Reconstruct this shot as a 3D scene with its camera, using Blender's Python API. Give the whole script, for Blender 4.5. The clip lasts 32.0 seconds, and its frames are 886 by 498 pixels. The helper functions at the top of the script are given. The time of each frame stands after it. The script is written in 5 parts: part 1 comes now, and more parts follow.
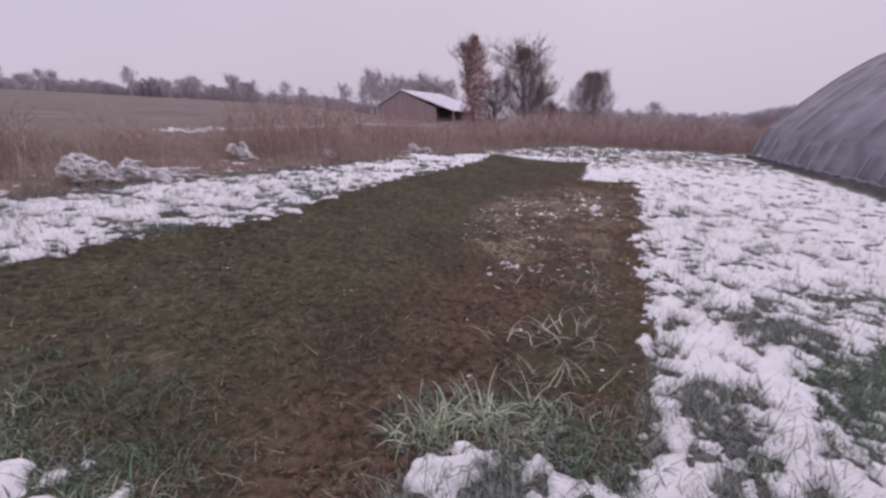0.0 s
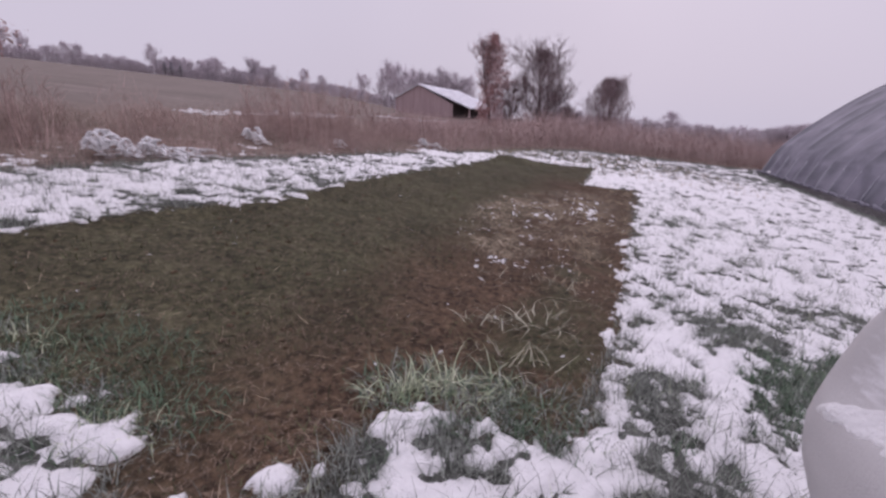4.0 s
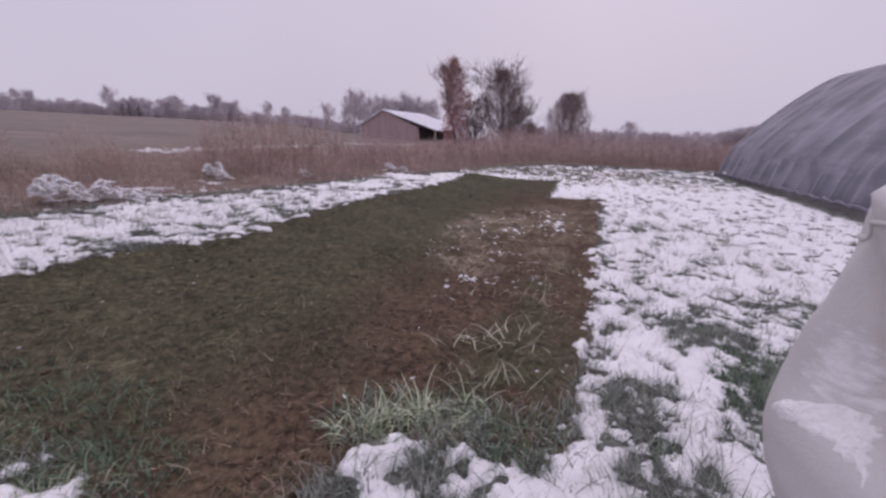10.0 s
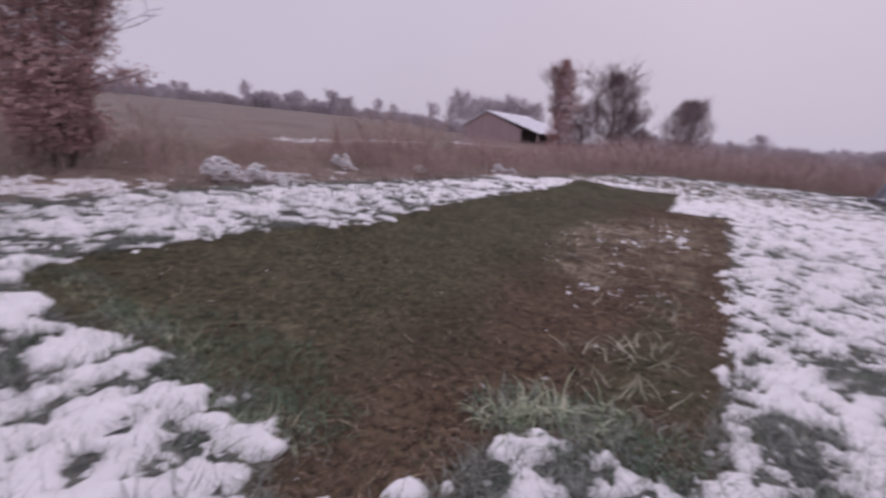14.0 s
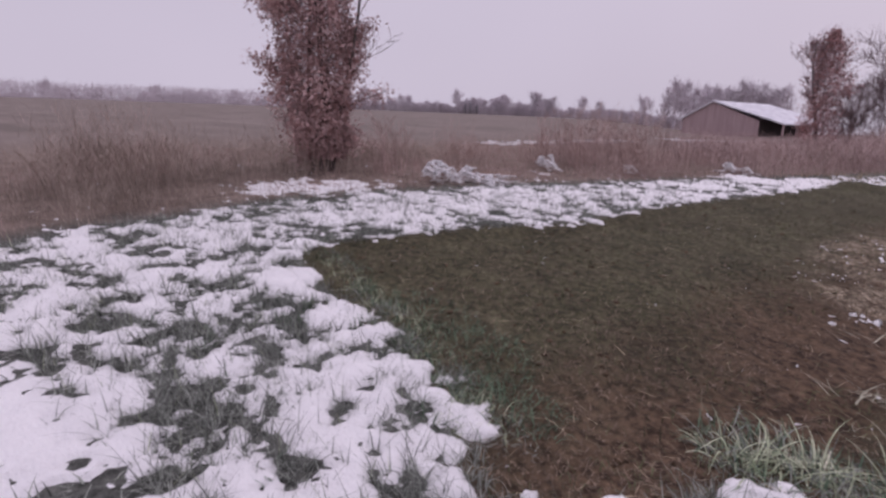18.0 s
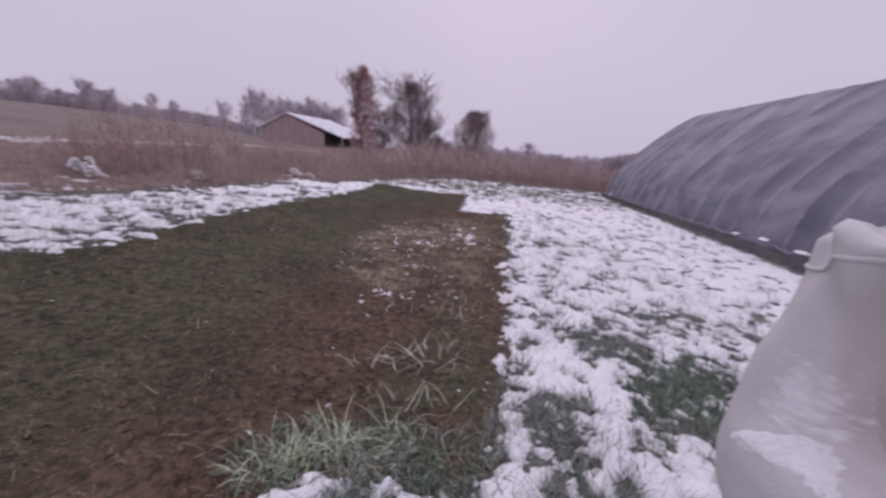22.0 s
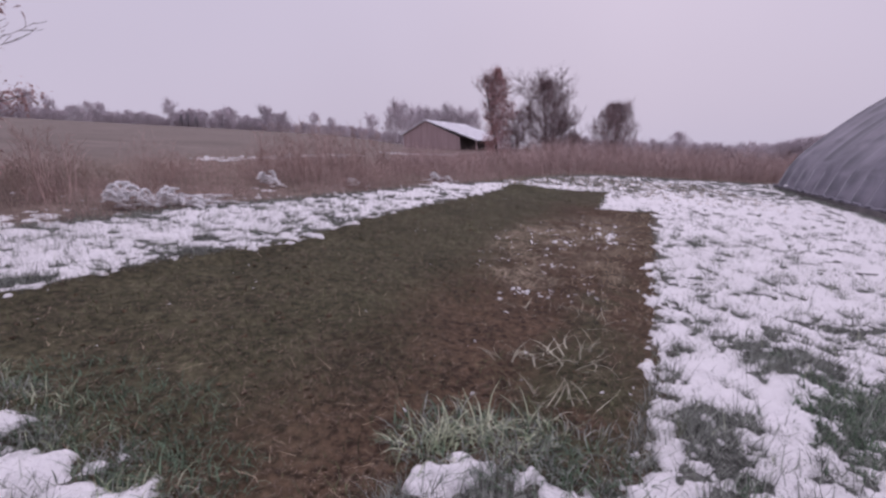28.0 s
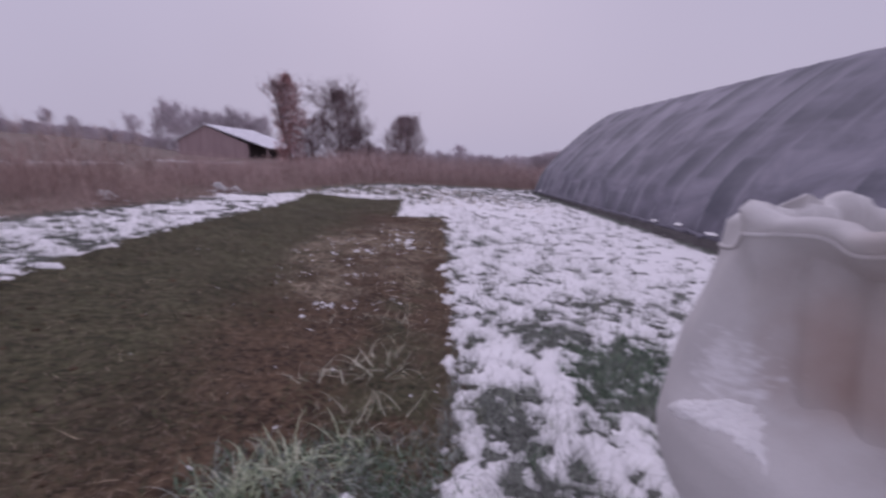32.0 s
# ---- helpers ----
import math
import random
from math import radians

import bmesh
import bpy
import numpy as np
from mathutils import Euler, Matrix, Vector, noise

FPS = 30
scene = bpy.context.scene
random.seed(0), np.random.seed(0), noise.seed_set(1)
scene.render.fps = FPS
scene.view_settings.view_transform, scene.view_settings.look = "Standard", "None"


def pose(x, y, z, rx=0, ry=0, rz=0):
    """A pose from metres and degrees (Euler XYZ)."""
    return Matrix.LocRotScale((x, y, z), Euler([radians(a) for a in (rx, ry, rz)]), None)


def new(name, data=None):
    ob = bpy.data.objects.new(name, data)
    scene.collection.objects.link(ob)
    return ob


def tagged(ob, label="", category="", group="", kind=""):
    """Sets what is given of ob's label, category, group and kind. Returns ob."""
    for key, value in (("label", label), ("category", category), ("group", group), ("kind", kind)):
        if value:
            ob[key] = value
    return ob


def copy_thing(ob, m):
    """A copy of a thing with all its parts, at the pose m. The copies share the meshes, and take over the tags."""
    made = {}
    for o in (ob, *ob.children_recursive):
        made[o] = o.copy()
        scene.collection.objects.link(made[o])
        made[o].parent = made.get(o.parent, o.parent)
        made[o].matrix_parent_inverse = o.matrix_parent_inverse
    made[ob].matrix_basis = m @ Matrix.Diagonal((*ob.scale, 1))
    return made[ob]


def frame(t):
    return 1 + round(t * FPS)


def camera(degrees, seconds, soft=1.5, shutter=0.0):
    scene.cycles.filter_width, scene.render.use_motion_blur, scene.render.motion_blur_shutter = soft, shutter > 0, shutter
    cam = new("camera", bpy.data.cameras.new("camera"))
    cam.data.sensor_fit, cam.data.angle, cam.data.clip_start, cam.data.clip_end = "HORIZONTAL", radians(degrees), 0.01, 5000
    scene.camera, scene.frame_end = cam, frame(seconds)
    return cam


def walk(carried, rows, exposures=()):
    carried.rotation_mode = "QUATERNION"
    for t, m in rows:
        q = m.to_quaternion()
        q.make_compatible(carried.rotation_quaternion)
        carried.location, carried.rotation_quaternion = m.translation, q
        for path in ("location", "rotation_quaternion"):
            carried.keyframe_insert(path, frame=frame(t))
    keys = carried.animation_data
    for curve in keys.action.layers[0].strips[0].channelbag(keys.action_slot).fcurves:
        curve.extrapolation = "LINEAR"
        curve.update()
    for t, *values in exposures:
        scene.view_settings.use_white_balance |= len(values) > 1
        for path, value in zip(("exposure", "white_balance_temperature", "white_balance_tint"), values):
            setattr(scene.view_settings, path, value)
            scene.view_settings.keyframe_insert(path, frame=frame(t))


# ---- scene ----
cam = camera(89.74, 32.0, soft=2.6, shutter=0.8)
# seconds, place, turn
ROWS = [
    (0, -0.061, 0.222, 1.582, 74.37, 1.33, 0.2),
    (0.5, -0.086, 0.185, 1.589, 74.28, 0.67, -1.55),
    (1, -0.019, 0.096, 1.582, 73.86, 0.19, -0.77),
    (1.5, 0.076, 0.05, 1.6, 73.77, -1.15, -0.3),
    (2, 0.147, -0.016, 1.599, 73.4, -2.32, 0.29),
    (2.5, 0.142, -0.035, 1.598, 72.83, -2.52, 0.67),
    (3, 0.128, -0.058, 1.601, 72.96, -2.57, 1.5),
    (3.5, 0.126, -0.093, 1.609, 73.14, -2.5, 2.42),
    (5.5, 0.155, -0.095, 1.617, 76.78, -0.21, 0.1),
    (6, 0.168, -0.089, 1.607, 76.86, -0.09, -0.28),
    (6.5, 0.176, -0.073, 1.605, 76.85, -0.19, -0.54),
    (7, 0.161, -0.065, 1.605, 76.79, -0.31, -0.77),
    (7.5, 0.151, -0.053, 1.612, 76.64, -0.62, -0.64),
    (8, 0.163, -0.06, 1.611, 76.53, -0.59, -0.26),
    (8.5, 0.168, -0.071, 1.611, 76.38, -0.47, 0.04),
    (9, 0.171, -0.069, 1.604, 76.02, 0, -0),
    (9.5, 0.192, -0.063, 1.61, 76.24, 0.71, -0.57),
    (10, 0.214, -0.055, 1.61, 76.61, 1.42, -1.83),
    (10.5, 0.226, -0.047, 1.603, 76.81, 1.58, -4.21),
    (11, 0.237, -0.047, 1.605, 76.71, 1.33, -6.08),
    (11.5, 0.215, -0.06, 1.609, 77.25, 0.73, -7.05),
    (12, 0.175, -0.114, 1.613, 76.88, 1.65, -1.81),
    (12.5, 0.083, -0.117, 1.62, 77.2, 0.13, 0.7),
    (13, -0.013, -0.111, 1.614, 77.15, -0.53, 1.24),
    (13.5, -0.107, -0.149, 1.62, 77.18, -0.9, 3.03),
    (14, -0.173, -0.187, 1.621, 76.7, -1.61, 10.52),
    (14.5, -0.229, -0.204, 1.617, 75.92, -2.02, 16.45),
    (15, -0.218, -0.198, 1.617, 75.86, -1.25, 17.97),
    (15.5, -0.199, -0.177, 1.62, 76.23, -1.6, 16.01),
    (17.5, -0.264, -0.202, 1.596, 76.6, -0.38, 24.26),
    (18, -0.288, -0.256, 1.62, 76.59, 0.4, 35.23),
    (18.5, -0.281, -0.217, 1.601, 76.67, 0.21, 34.39),
    (19, -0.251, -0.172, 1.603, 77.08, -0.74, 28.62),
    (19.5, -0.188, -0.103, 1.6, 77.64, -0.7, 15.4),
    (20, -0.057, -0.045, 1.601, 77.91, -0.79, 6.2),
    (20.5, 0.065, -0.029, 1.609, 77.71, -0.78, 3.69),
    (21, 0.105, 0.053, 1.62, 77.48, -0.58, -1.06),
    (21.5, 0.102, 0.102, 1.615, 77.79, -0.84, -6.92),
    (22, 0.114, 0.107, 1.608, 78.04, -2.11, -13.45),
    (22.5, 0.119, 0.106, 1.607, 78.18, -1.95, -15.89),
    (23, 0.127, 0.119, 1.6, 77.92, -1.52, -16.38),
    (23.5, 0.125, 0.127, 1.594, 77.61, -1.37, -15.82),
    (24, 0.096, 0.115, 1.592, 77.13, -0.91, -11.9),
    (24.5, 0.073, 0.089, 1.593, 76.59, -0.18, -6.39),
    (25, 0.065, 0.07, 1.606, 76.78, 0.03, -2.41),
    (25.5, 0.077, 0.072, 1.609, 76.79, -0.18, -2.24),
    (27.5, 0.06, 0.035, 1.611, 77.66, 0.72, -0.04),
    (28, 0.047, 0.016, 1.612, 77.93, 1.2, 3.2),
    (28.5, 0.055, 0.055, 1.598, 77.8, 0.7, 2.11),
    (29, 0.025, 0.137, 1.581, 78.42, -0.98, -6),
    (29.5, -0.001, 0.224, 1.593, 78.74, -1.65, -14.81),
    (30, 0.008, 0.196, 1.604, 79.13, -1.1, -20.78),
    (30.5, 0.07, 0.167, 1.609, 79.29, -1, -20.22),
    (31, 0.08, 0.142, 1.616, 79.1, 2.08, -17.71),
    (31.5, 0.075, 0.138, 1.621, 79.39, 1.96, -17.52),
    (32, 0.102, 0.11, 1.606, 78.71, 0.53, -21.98),
]
walk(cam, [(t, pose(x, y, z, rx, ry, rz)) for t, x, y, z, rx, ry, rz in ROWS],
     exposures=[(0.0, -0.61, 6250, 33), (6.0, -0.52, 6250, 32), (9.0, -0.51, 6250, 32), (10.2, -0.64, 6200, 33), (14.0, -0.71, 6250, 34), (19.0, -0.65, 6300, 35), (23.0, -0.67, 6080, 36), (28.0, -0.66, 6180, 36), (30.0, -0.80, 6080, 38), (32.0, -0.90, 5950, 38)])

# ---- overcast sky and a faint, wide sun behind the cloud ----
SUN_EL, SUN_AZ = 38.0, 20.0
world = bpy.data.worlds.new("overcast_sky")
scene.world = world
world.use_nodes = True
wn, wl = world.node_tree.nodes, world.node_tree.links
wn.clear()
sky = wn.new("ShaderNodeTexSky")
sky.sky_type, sky.sun_disc = "NISHITA", False
sky.sun_elevation, sky.sun_rotation = radians(SUN_EL), radians(SUN_AZ)
sky.air_density, sky.dust_density = 2.0, 6.0
clear = wn.new("ShaderNodeBackground")
clear.inputs[1].default_value = 0.004
wl.new(sky.outputs[0], clear.inputs[0])
# the cloud layer: paler towards the top, with faint unevenness
co = wn.new("ShaderNodeTexCoord")
sep = wn.new("ShaderNodeSeparateXYZ")
wl.new(co.outputs["Generated"], sep.inputs[0])
ramp = wn.new("ShaderNodeValToRGB")
ramp.color_ramp.elements[0].position, ramp.color_ramp.elements[0].color = 0.0, (0.90, 0.91, 0.95, 1)
ramp.color_ramp.elements[1].position, ramp.color_ramp.elements[1].color = 1.0, (1.65, 1.67, 1.72, 1)
mid = ramp.color_ramp.elements.new(0.40)
mid.color = (0.93, 0.94, 0.99, 1)
wl.new(sep.outputs[2], ramp.inputs[0])
cloud = wn.new("ShaderNodeTexNoise")
cloud.inputs["Scale"].default_value, cloud.inputs["Detail"].default_value = 1.1, 3.0
wl.new(co.outputs["Generated"], cloud.inputs["Vector"])
cr = wn.new("ShaderNodeMapRange")
cr.inputs[3].default_value, cr.inputs[4].default_value = 0.86, 1.10
wl.new(cloud.outputs[0], cr.inputs[0])
mul = wn.new("ShaderNodeVectorMath")
mul.operation = "SCALE"
wl.new(ramp.outputs[0], mul.inputs[0])
wl.new(cr.outputs[0], mul.inputs["Scale"])
grey = wn.new("ShaderNodeBackground")
grey.inputs[1].default_value = 0.92
wl.new(mul.outputs[0], grey.inputs[0])
both = wn.new("ShaderNodeAddShader")
wl.new(clear.outputs[0], both.inputs[0])
wl.new(grey.outputs[0], both.inputs[1])
wo = wn.new("ShaderNodeOutputWorld")
wl.new(both.outputs[0], wo.inputs[0])

sun = new("sun", bpy.data.lights.new("sun", "SUN"))
sun.data.energy, sun.data.angle, sun.data.color = 0.35, radians(40), (1.0, 0.97, 0.94)
sun.matrix_world = Matrix.Rotation(radians(-SUN_AZ), 4, "Z") @ Matrix.Rotation(radians(SUN_EL - 90), 4, "X")

# ---- materials ----
def material(name, dark, light, scale=4.0, rough=0.9, bump=0.3, bump_scale=30.0, fine=None, island=0.0, thing=0.0, metal=0.0, stretch=None, spread=(0.35, 0.65)):
    """Two colours mixed by a coarse and a fine noise in world metres, with a bump; island / thing: brightness scatter by piece."""
    m = bpy.data.materials.new(name)
    m.use_nodes = True
    n, l = m.node_tree.nodes, m.node_tree.links
    b = n["Principled BSDF"]
    g = n.new("ShaderNodeNewGeometry")
    vec = g.outputs["Position"]
    if stretch:
        mp = n.new("ShaderNodeMapping")
        mp.inputs["Scale"].default_value = stretch
        l.new(vec, mp.inputs[0])
        vec = mp.outputs[0]
    a = n.new("ShaderNodeTexNoise")
    a.inputs["Scale"].default_value, a.inputs["Detail"].default_value = scale, 5
    f = n.new("ShaderNodeTexNoise")
    f.inputs["Scale"].default_value, f.inputs["Detail"].default_value = fine or scale * 9, 3
    for t in (a, f):
        l.new(vec, t.inputs["Vector"])
    add = n.new("ShaderNodeMath")
    add.operation = "MULTIPLY_ADD"
    add.inputs[1].default_value = 0.45
    l.new(f.outputs[0], add.inputs[0])
    half = n.new("ShaderNodeMath")
    half.operation = "MULTIPLY"
    half.inputs[1].default_value = 0.55
    l.new(a.outputs[0], half.inputs[0])
    l.new(half.outputs[0], add.inputs[2])
    mr = n.new("ShaderNodeMapRange")
    mr.inputs[1].default_value, mr.inputs[2].default_value = spread
    l.new(add.outputs[0], mr.inputs[0])
    mix = n.new("ShaderNodeMix")
    mix.data_type = "RGBA"
    mix.inputs[6].default_value, mix.inputs[7].default_value = (*dark, 1), (*light, 1)
    l.new(mr.outputs[0], mix.inputs[0])
    out = mix.outputs[2]
    if island or thing:
        src = g.outputs["Random Per Island"]
        if thing:
            src = n.new("ShaderNodeObjectInfo").outputs["Random"]
        r = n.new("ShaderNodeMapRange")
        k = island or thing
        r.inputs[3].default_value, r.inputs[4].default_value = 1 - k, 1 + k
        l.new(src, r.inputs[0])
        sc = n.new("ShaderNodeVectorMath")
        sc.operation = "SCALE"
        l.new(out, sc.inputs[0])
        l.new(r.outputs[0], sc.inputs["Scale"])
        out = sc.outputs[0]
    l.new(out, b.inputs["Base Color"])
    b.inputs["Roughness"].default_value, b.inputs["Metallic"].default_value = rough, metal
    b.inputs["Specular IOR Level"].default_value = 0.25
    if bump:
        bt = n.new("ShaderNodeTexNoise")
        bt.inputs["Scale"].default_value, bt.inputs["Detail"].default_value = bump_scale, 4
        l.new(vec, bt.inputs["Vector"])
        bn = n.new("ShaderNodeBump")
        bn.inputs["Strength"].default_value, bn.inputs["Distance"].default_value = bump, 0.02
        l.new(bt.outputs[0], bn.inputs["Height"])
        l.new(bn.outputs[0], b.inputs["Normal"])
    return m


SNOW = material("snow", (0.84, 0.83, 0.835), (0.95, 0.94, 0.94), 5.0, 0.7, 0.8, 55.0, spread=(0.3, 0.7))
SOIL_CLOD = material("soil_clod", (0.052, 0.034, 0.021), (0.155, 0.105, 0.066), 12, 0.95, 0.6, 60, island=0.35)
BLADE = material("grass_blade", (0.085, 0.098, 0.082), (0.41, 0.435, 0.385), 14.0, 0.55, 0, island=0.6)
GREEN_BLADE = material("green_turf_blade", (0.036, 0.070, 0.042), (0.195, 0.280, 0.180), 10.0, 0.55, 0, island=0.5)
BLADE_PALE = material("frosted_grass_blade", (0.19, 0.255, 0.135), (0.68, 0.72, 0.52), 7.0, 0.55, 0, island=0.35)
PALE_STEM = material("pale_bleached_grass", (0.46, 0.45, 0.33), (0.74, 0.72, 0.57), 7.0, 0.6, 0, island=0.25)
STRAW = material("straw", (0.20, 0.14, 0.085), (0.56, 0.47, 0.33), 6.0, 0.7, 0, island=0.5)
DEAD_FIBRE = material("dead_brown_grass", (0.070, 0.050, 0.036), (0.28, 0.212, 0.158), 9.0, 0.85, 0, island=0.7)
OLIVE_BLADE = material("olive_grass_blade", (0.040, 0.047, 0.022), (0.152, 0.160, 0.082), 2.0, 0.7, 0, island=0.6)
STEM_RED = material("reddish_dry_stem", (0.36, 0.258, 0.230), (0.62, 0.475, 0.430), 0.9, 0.8, 0, island=0.35)
STEM_FAR = material("far_reddish_weed", (0.33, 0.236, 0.220), (0.57, 0.435, 0.405), 0.5, 0.8, 0, island=0.35)
STEM_GREY = material("grey_weed_stem", (0.27, 0.215, 0.180), (0.50, 0.415, 0.355), 1.2, 0.8, 0, island=0.4)
BARK = material("bark", (0.060, 0.046, 0.043), (0.16, 0.125, 0.115), 6.0, 0.9, 0.7, 40, stretch=(1, 1, 0.25))
TWIG = material("bare_twig", (0.11, 0.080, 0.078), (0.24, 0.18, 0.175), 3.0, 0.85, 0, island=0.3)
# haze before the trees is put into this twig colour
HAZE_TWIG = material("bare_twig_in_haze", (0.29, 0.222, 0.232), (0.42, 0.335, 0.345), 0.6, 0.85, 0, island=0.25)
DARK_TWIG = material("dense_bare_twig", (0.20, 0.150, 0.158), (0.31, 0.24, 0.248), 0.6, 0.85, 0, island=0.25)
# bark and vine colours are paled for the haze as well
HAZE_BARK = material("grey_bark_in_haze", (0.17, 0.135, 0.14), (0.27, 0.22, 0.225), 2.0, 0.9, 0.3, 10)
HAZE_LEAF = material("dry_red_vine_in_haze", (0.44, 0.258, 0.250), (0.64, 0.42, 0.405), 0.8, 0.7, 0, island=0.35)
# dark red leaves, their colour lightened and greyed for haze
LEAF_RED = material("dry_red_leaf", (0.41, 0.268, 0.255), (0.66, 0.465, 0.44), 1.2, 0.7, 0, island=0.22)
# crest trees: distance haze is painted into both base colours
FAR_TWIG = material("far_twig_in_haze", (0.56, 0.51, 0.545), (0.70, 0.64, 0.675), 0.3, 0.9, 0, thing=0.12)
FAR_PINE = material("far_evergreen_in_haze", (0.38, 0.37, 0.40), (0.52, 0.505, 0.54), 0.5, 0.9, 0, thing=0.15)
# barn red with the haze of distance mixed into it
BARN_WALL = material("hazed_red_barn_board", (0.36, 0.260, 0.265), (0.49, 0.375, 0.375), 0.6, 0.85, 0.3, 8, stretch=(3, 3, 0.3))
# side wall under the lean-to roof: its shade painted as a dark colour
BARN_SHADE = material("barn_wall_in_shade", (0.05, 0.04, 0.04), (0.09, 0.075, 0.075), 1.0, 0.9, 0)
ROOF_SNOW = material("snow_on_metal_roof", (0.55, 0.55, 0.60), (0.85, 0.85, 0.88), 0.9, 0.7, 0.2, 8, stretch=(1, 0.3, 1))
BOARD = material("weathered_board", (0.085, 0.078, 0.080), (0.18, 0.165, 0.165), 3.0, 0.85, 0.5, 25, stretch=(1, 0.3, 1))
PIPE = material("galvanised_pipe", (0.42, 0.43, 0.45), (0.56, 0.57, 0.60), 4.0, 0.4, 0.1, 60, metal=0.7)


def ground_material():
    """Soil, lawn and field by the painted plan of the ground, with stains and crumbs."""
    m = bpy.data.materials.new("ground_soil_and_turf")
    m.use_nodes = True
    n, l = m.node_tree.nodes, m.node_tree.links
    b = n["Principled BSDF"]
    at = n.new("ShaderNodeAttribute")
    at.attribute_name = "cover"
    sp = n.new("ShaderNodeSeparateColor")
    l.new(at.outputs["Color"], sp.inputs[0])
    pos = n.new("ShaderNodeNewGeometry").outputs["Position"]

    def tone(dark, light, scale, lo=0.35, hi=0.65, detail=6, stretch=None):
        t = n.new("ShaderNodeTexNoise")
        t.inputs["Scale"].default_value, t.inputs["Detail"].default_value, t.inputs["Roughness"].default_value = scale, detail, 0.65
        v = pos
        if stretch:
            mp = n.new("ShaderNodeMapping")
            mp.inputs["Scale"].default_value = stretch
            l.new(pos, mp.inputs[0])
            v = mp.outputs[0]
        l.new(v, t.inputs["Vector"])
        r = n.new("ShaderNodeMapRange")
        r.inputs[1].default_value, r.inputs[2].default_value = lo, hi
        l.new(t.outputs[0], r.inputs[0])
        return blend(r.outputs[0], (*dark, 1), (*light, 1))

    def blend(fac, a, c):
        x = n.new("ShaderNodeMix")
        x.data_type = "RGBA"
        l.new(fac, x.inputs[0])
        for slot, v in ((6, a), (7, c)):
            if isinstance(v, tuple):
                x.inputs[slot].default_value = v
            else:
                l.new(v, x.inputs[slot])
        return x.outputs[2]

    soil = tone((0.028, 0.0178, 0.012), (0.145, 0.096, 0.062), 16.0)
    thin = tone((0.031, 0.029, 0.017), (0.114, 0.105, 0.062), 14.0)
    turf = tone((0.042, 0.044, 0.039), (0.160, 0.163, 0.147), 18.0)
    # field tone is raised to take in the haze over the far ground
    field = tone((0.178, 0.146, 0.128), (0.270, 0.225, 0.200), 0.25, stretch=(1, 2.5, 1))
    weedy = tone((0.15, 0.114, 0.094), (0.31, 0.240, 0.200), 3.0)
    col = blend(sp.outputs[0], turf, soil)
    col = blend(sp.outputs[1], col, thin)
    tan = tone((0.09, 0.066, 0.043), (0.50, 0.42, 0.31), 26.0, 0.46, 0.62)
    col = blend(at.outputs["Alpha"], col, tan)
    near = n.new("ShaderNodeMapRange")
    near.inputs[2].default_value = 0.5
    l.new(sp.outputs[2], near.inputs[0])
    deep = n.new("ShaderNodeMapRange")
    deep.inputs[1].default_value = 0.5
    l.new(sp.outputs[2], deep.inputs[0])
    big = n.new("ShaderNodeTexNoise")
    big.inputs["Scale"].default_value, big.inputs["Detail"].default_value, big.inputs["Roughness"].default_value = 1.5, 6, 0.72
    l.new(pos, big.inputs["Vector"])
    damp = n.new("ShaderNodeMapRange")
    damp.inputs[1].default_value, damp.inputs[2].default_value, damp.inputs[3].default_value, damp.inputs[4].default_value = 0.34, 0.66, 0.74, 1.42
    l.new(big.outputs[0], damp.inputs[0])
    wet = n.new("ShaderNodeVectorMath")
    wet.operation = "SCALE"
    l.new(col, wet.inputs[0])
    l.new(damp.outputs[0], wet.inputs["Scale"])
    col = wet.outputs[0]
    col = blend(near.outputs[0], col, weedy)
    col = blend(deep.outputs[0], col, field)
    l.new(col, b.inputs["Base Color"])
    b.inputs["Roughness"].default_value = 0.95
    b.inputs["Specular IOR Level"].default_value = 0.2
    bt = n.new("ShaderNodeTexNoise")
    bt.inputs["Scale"].default_value, bt.inputs["Detail"].default_value = 40, 5
    l.new(pos, bt.inputs["Vector"])
    bn = n.new("ShaderNodeBump")
    bn.inputs["Strength"].default_value, bn.inputs["Distance"].default_value = 0.7, 0.02
    l.new(bt.outputs[0], bn.inputs["Height"])
    l.new(bn.outputs[0], b.inputs["Normal"])
    return m


GROUND = ground_material()

# ---- helpers for meshes ----
RNG = np.random.default_rng(7)
LATTICE = RNG.random((256, 256))


def lattice_noise(x, y, size):
    """Smooth value noise with cells of that size, 0 to 1."""
    u, v = np.asarray(x) / size + 1000.3, np.asarray(y) / size + 1000.7
    i, j = np.floor(u).astype(int), np.floor(v).astype(int)
    fu, fv = u - i, v - j
    fu, fv = fu * fu * (3 - 2 * fu), fv * fv * (3 - 2 * fv)
    i0, i1, j0, j1 = i % 256, (i + 1) % 256, j % 256, (j + 1) % 256
    top = LATTICE[i0, j0] * (1 - fu) + LATTICE[i1, j0] * fu
    low = LATTICE[i0, j1] * (1 - fu) + LATTICE[i1, j1] * fu
    return top * (1 - fv) + low * fv


def rough_noise(x, y, size, steps=4, gain=0.55):
    total, amp, norm = 0.0, 1.0, 0.0
    for k in range(steps):
        c, s = math.cos(0.7 * k), math.sin(0.7 * k)
        total = total + amp * lattice_noise(c * x - s * y + 17.1 * k, s * x + c * y - 9.3 * k, size / 2**k)
        norm += amp
        amp *= gain
    return total / norm


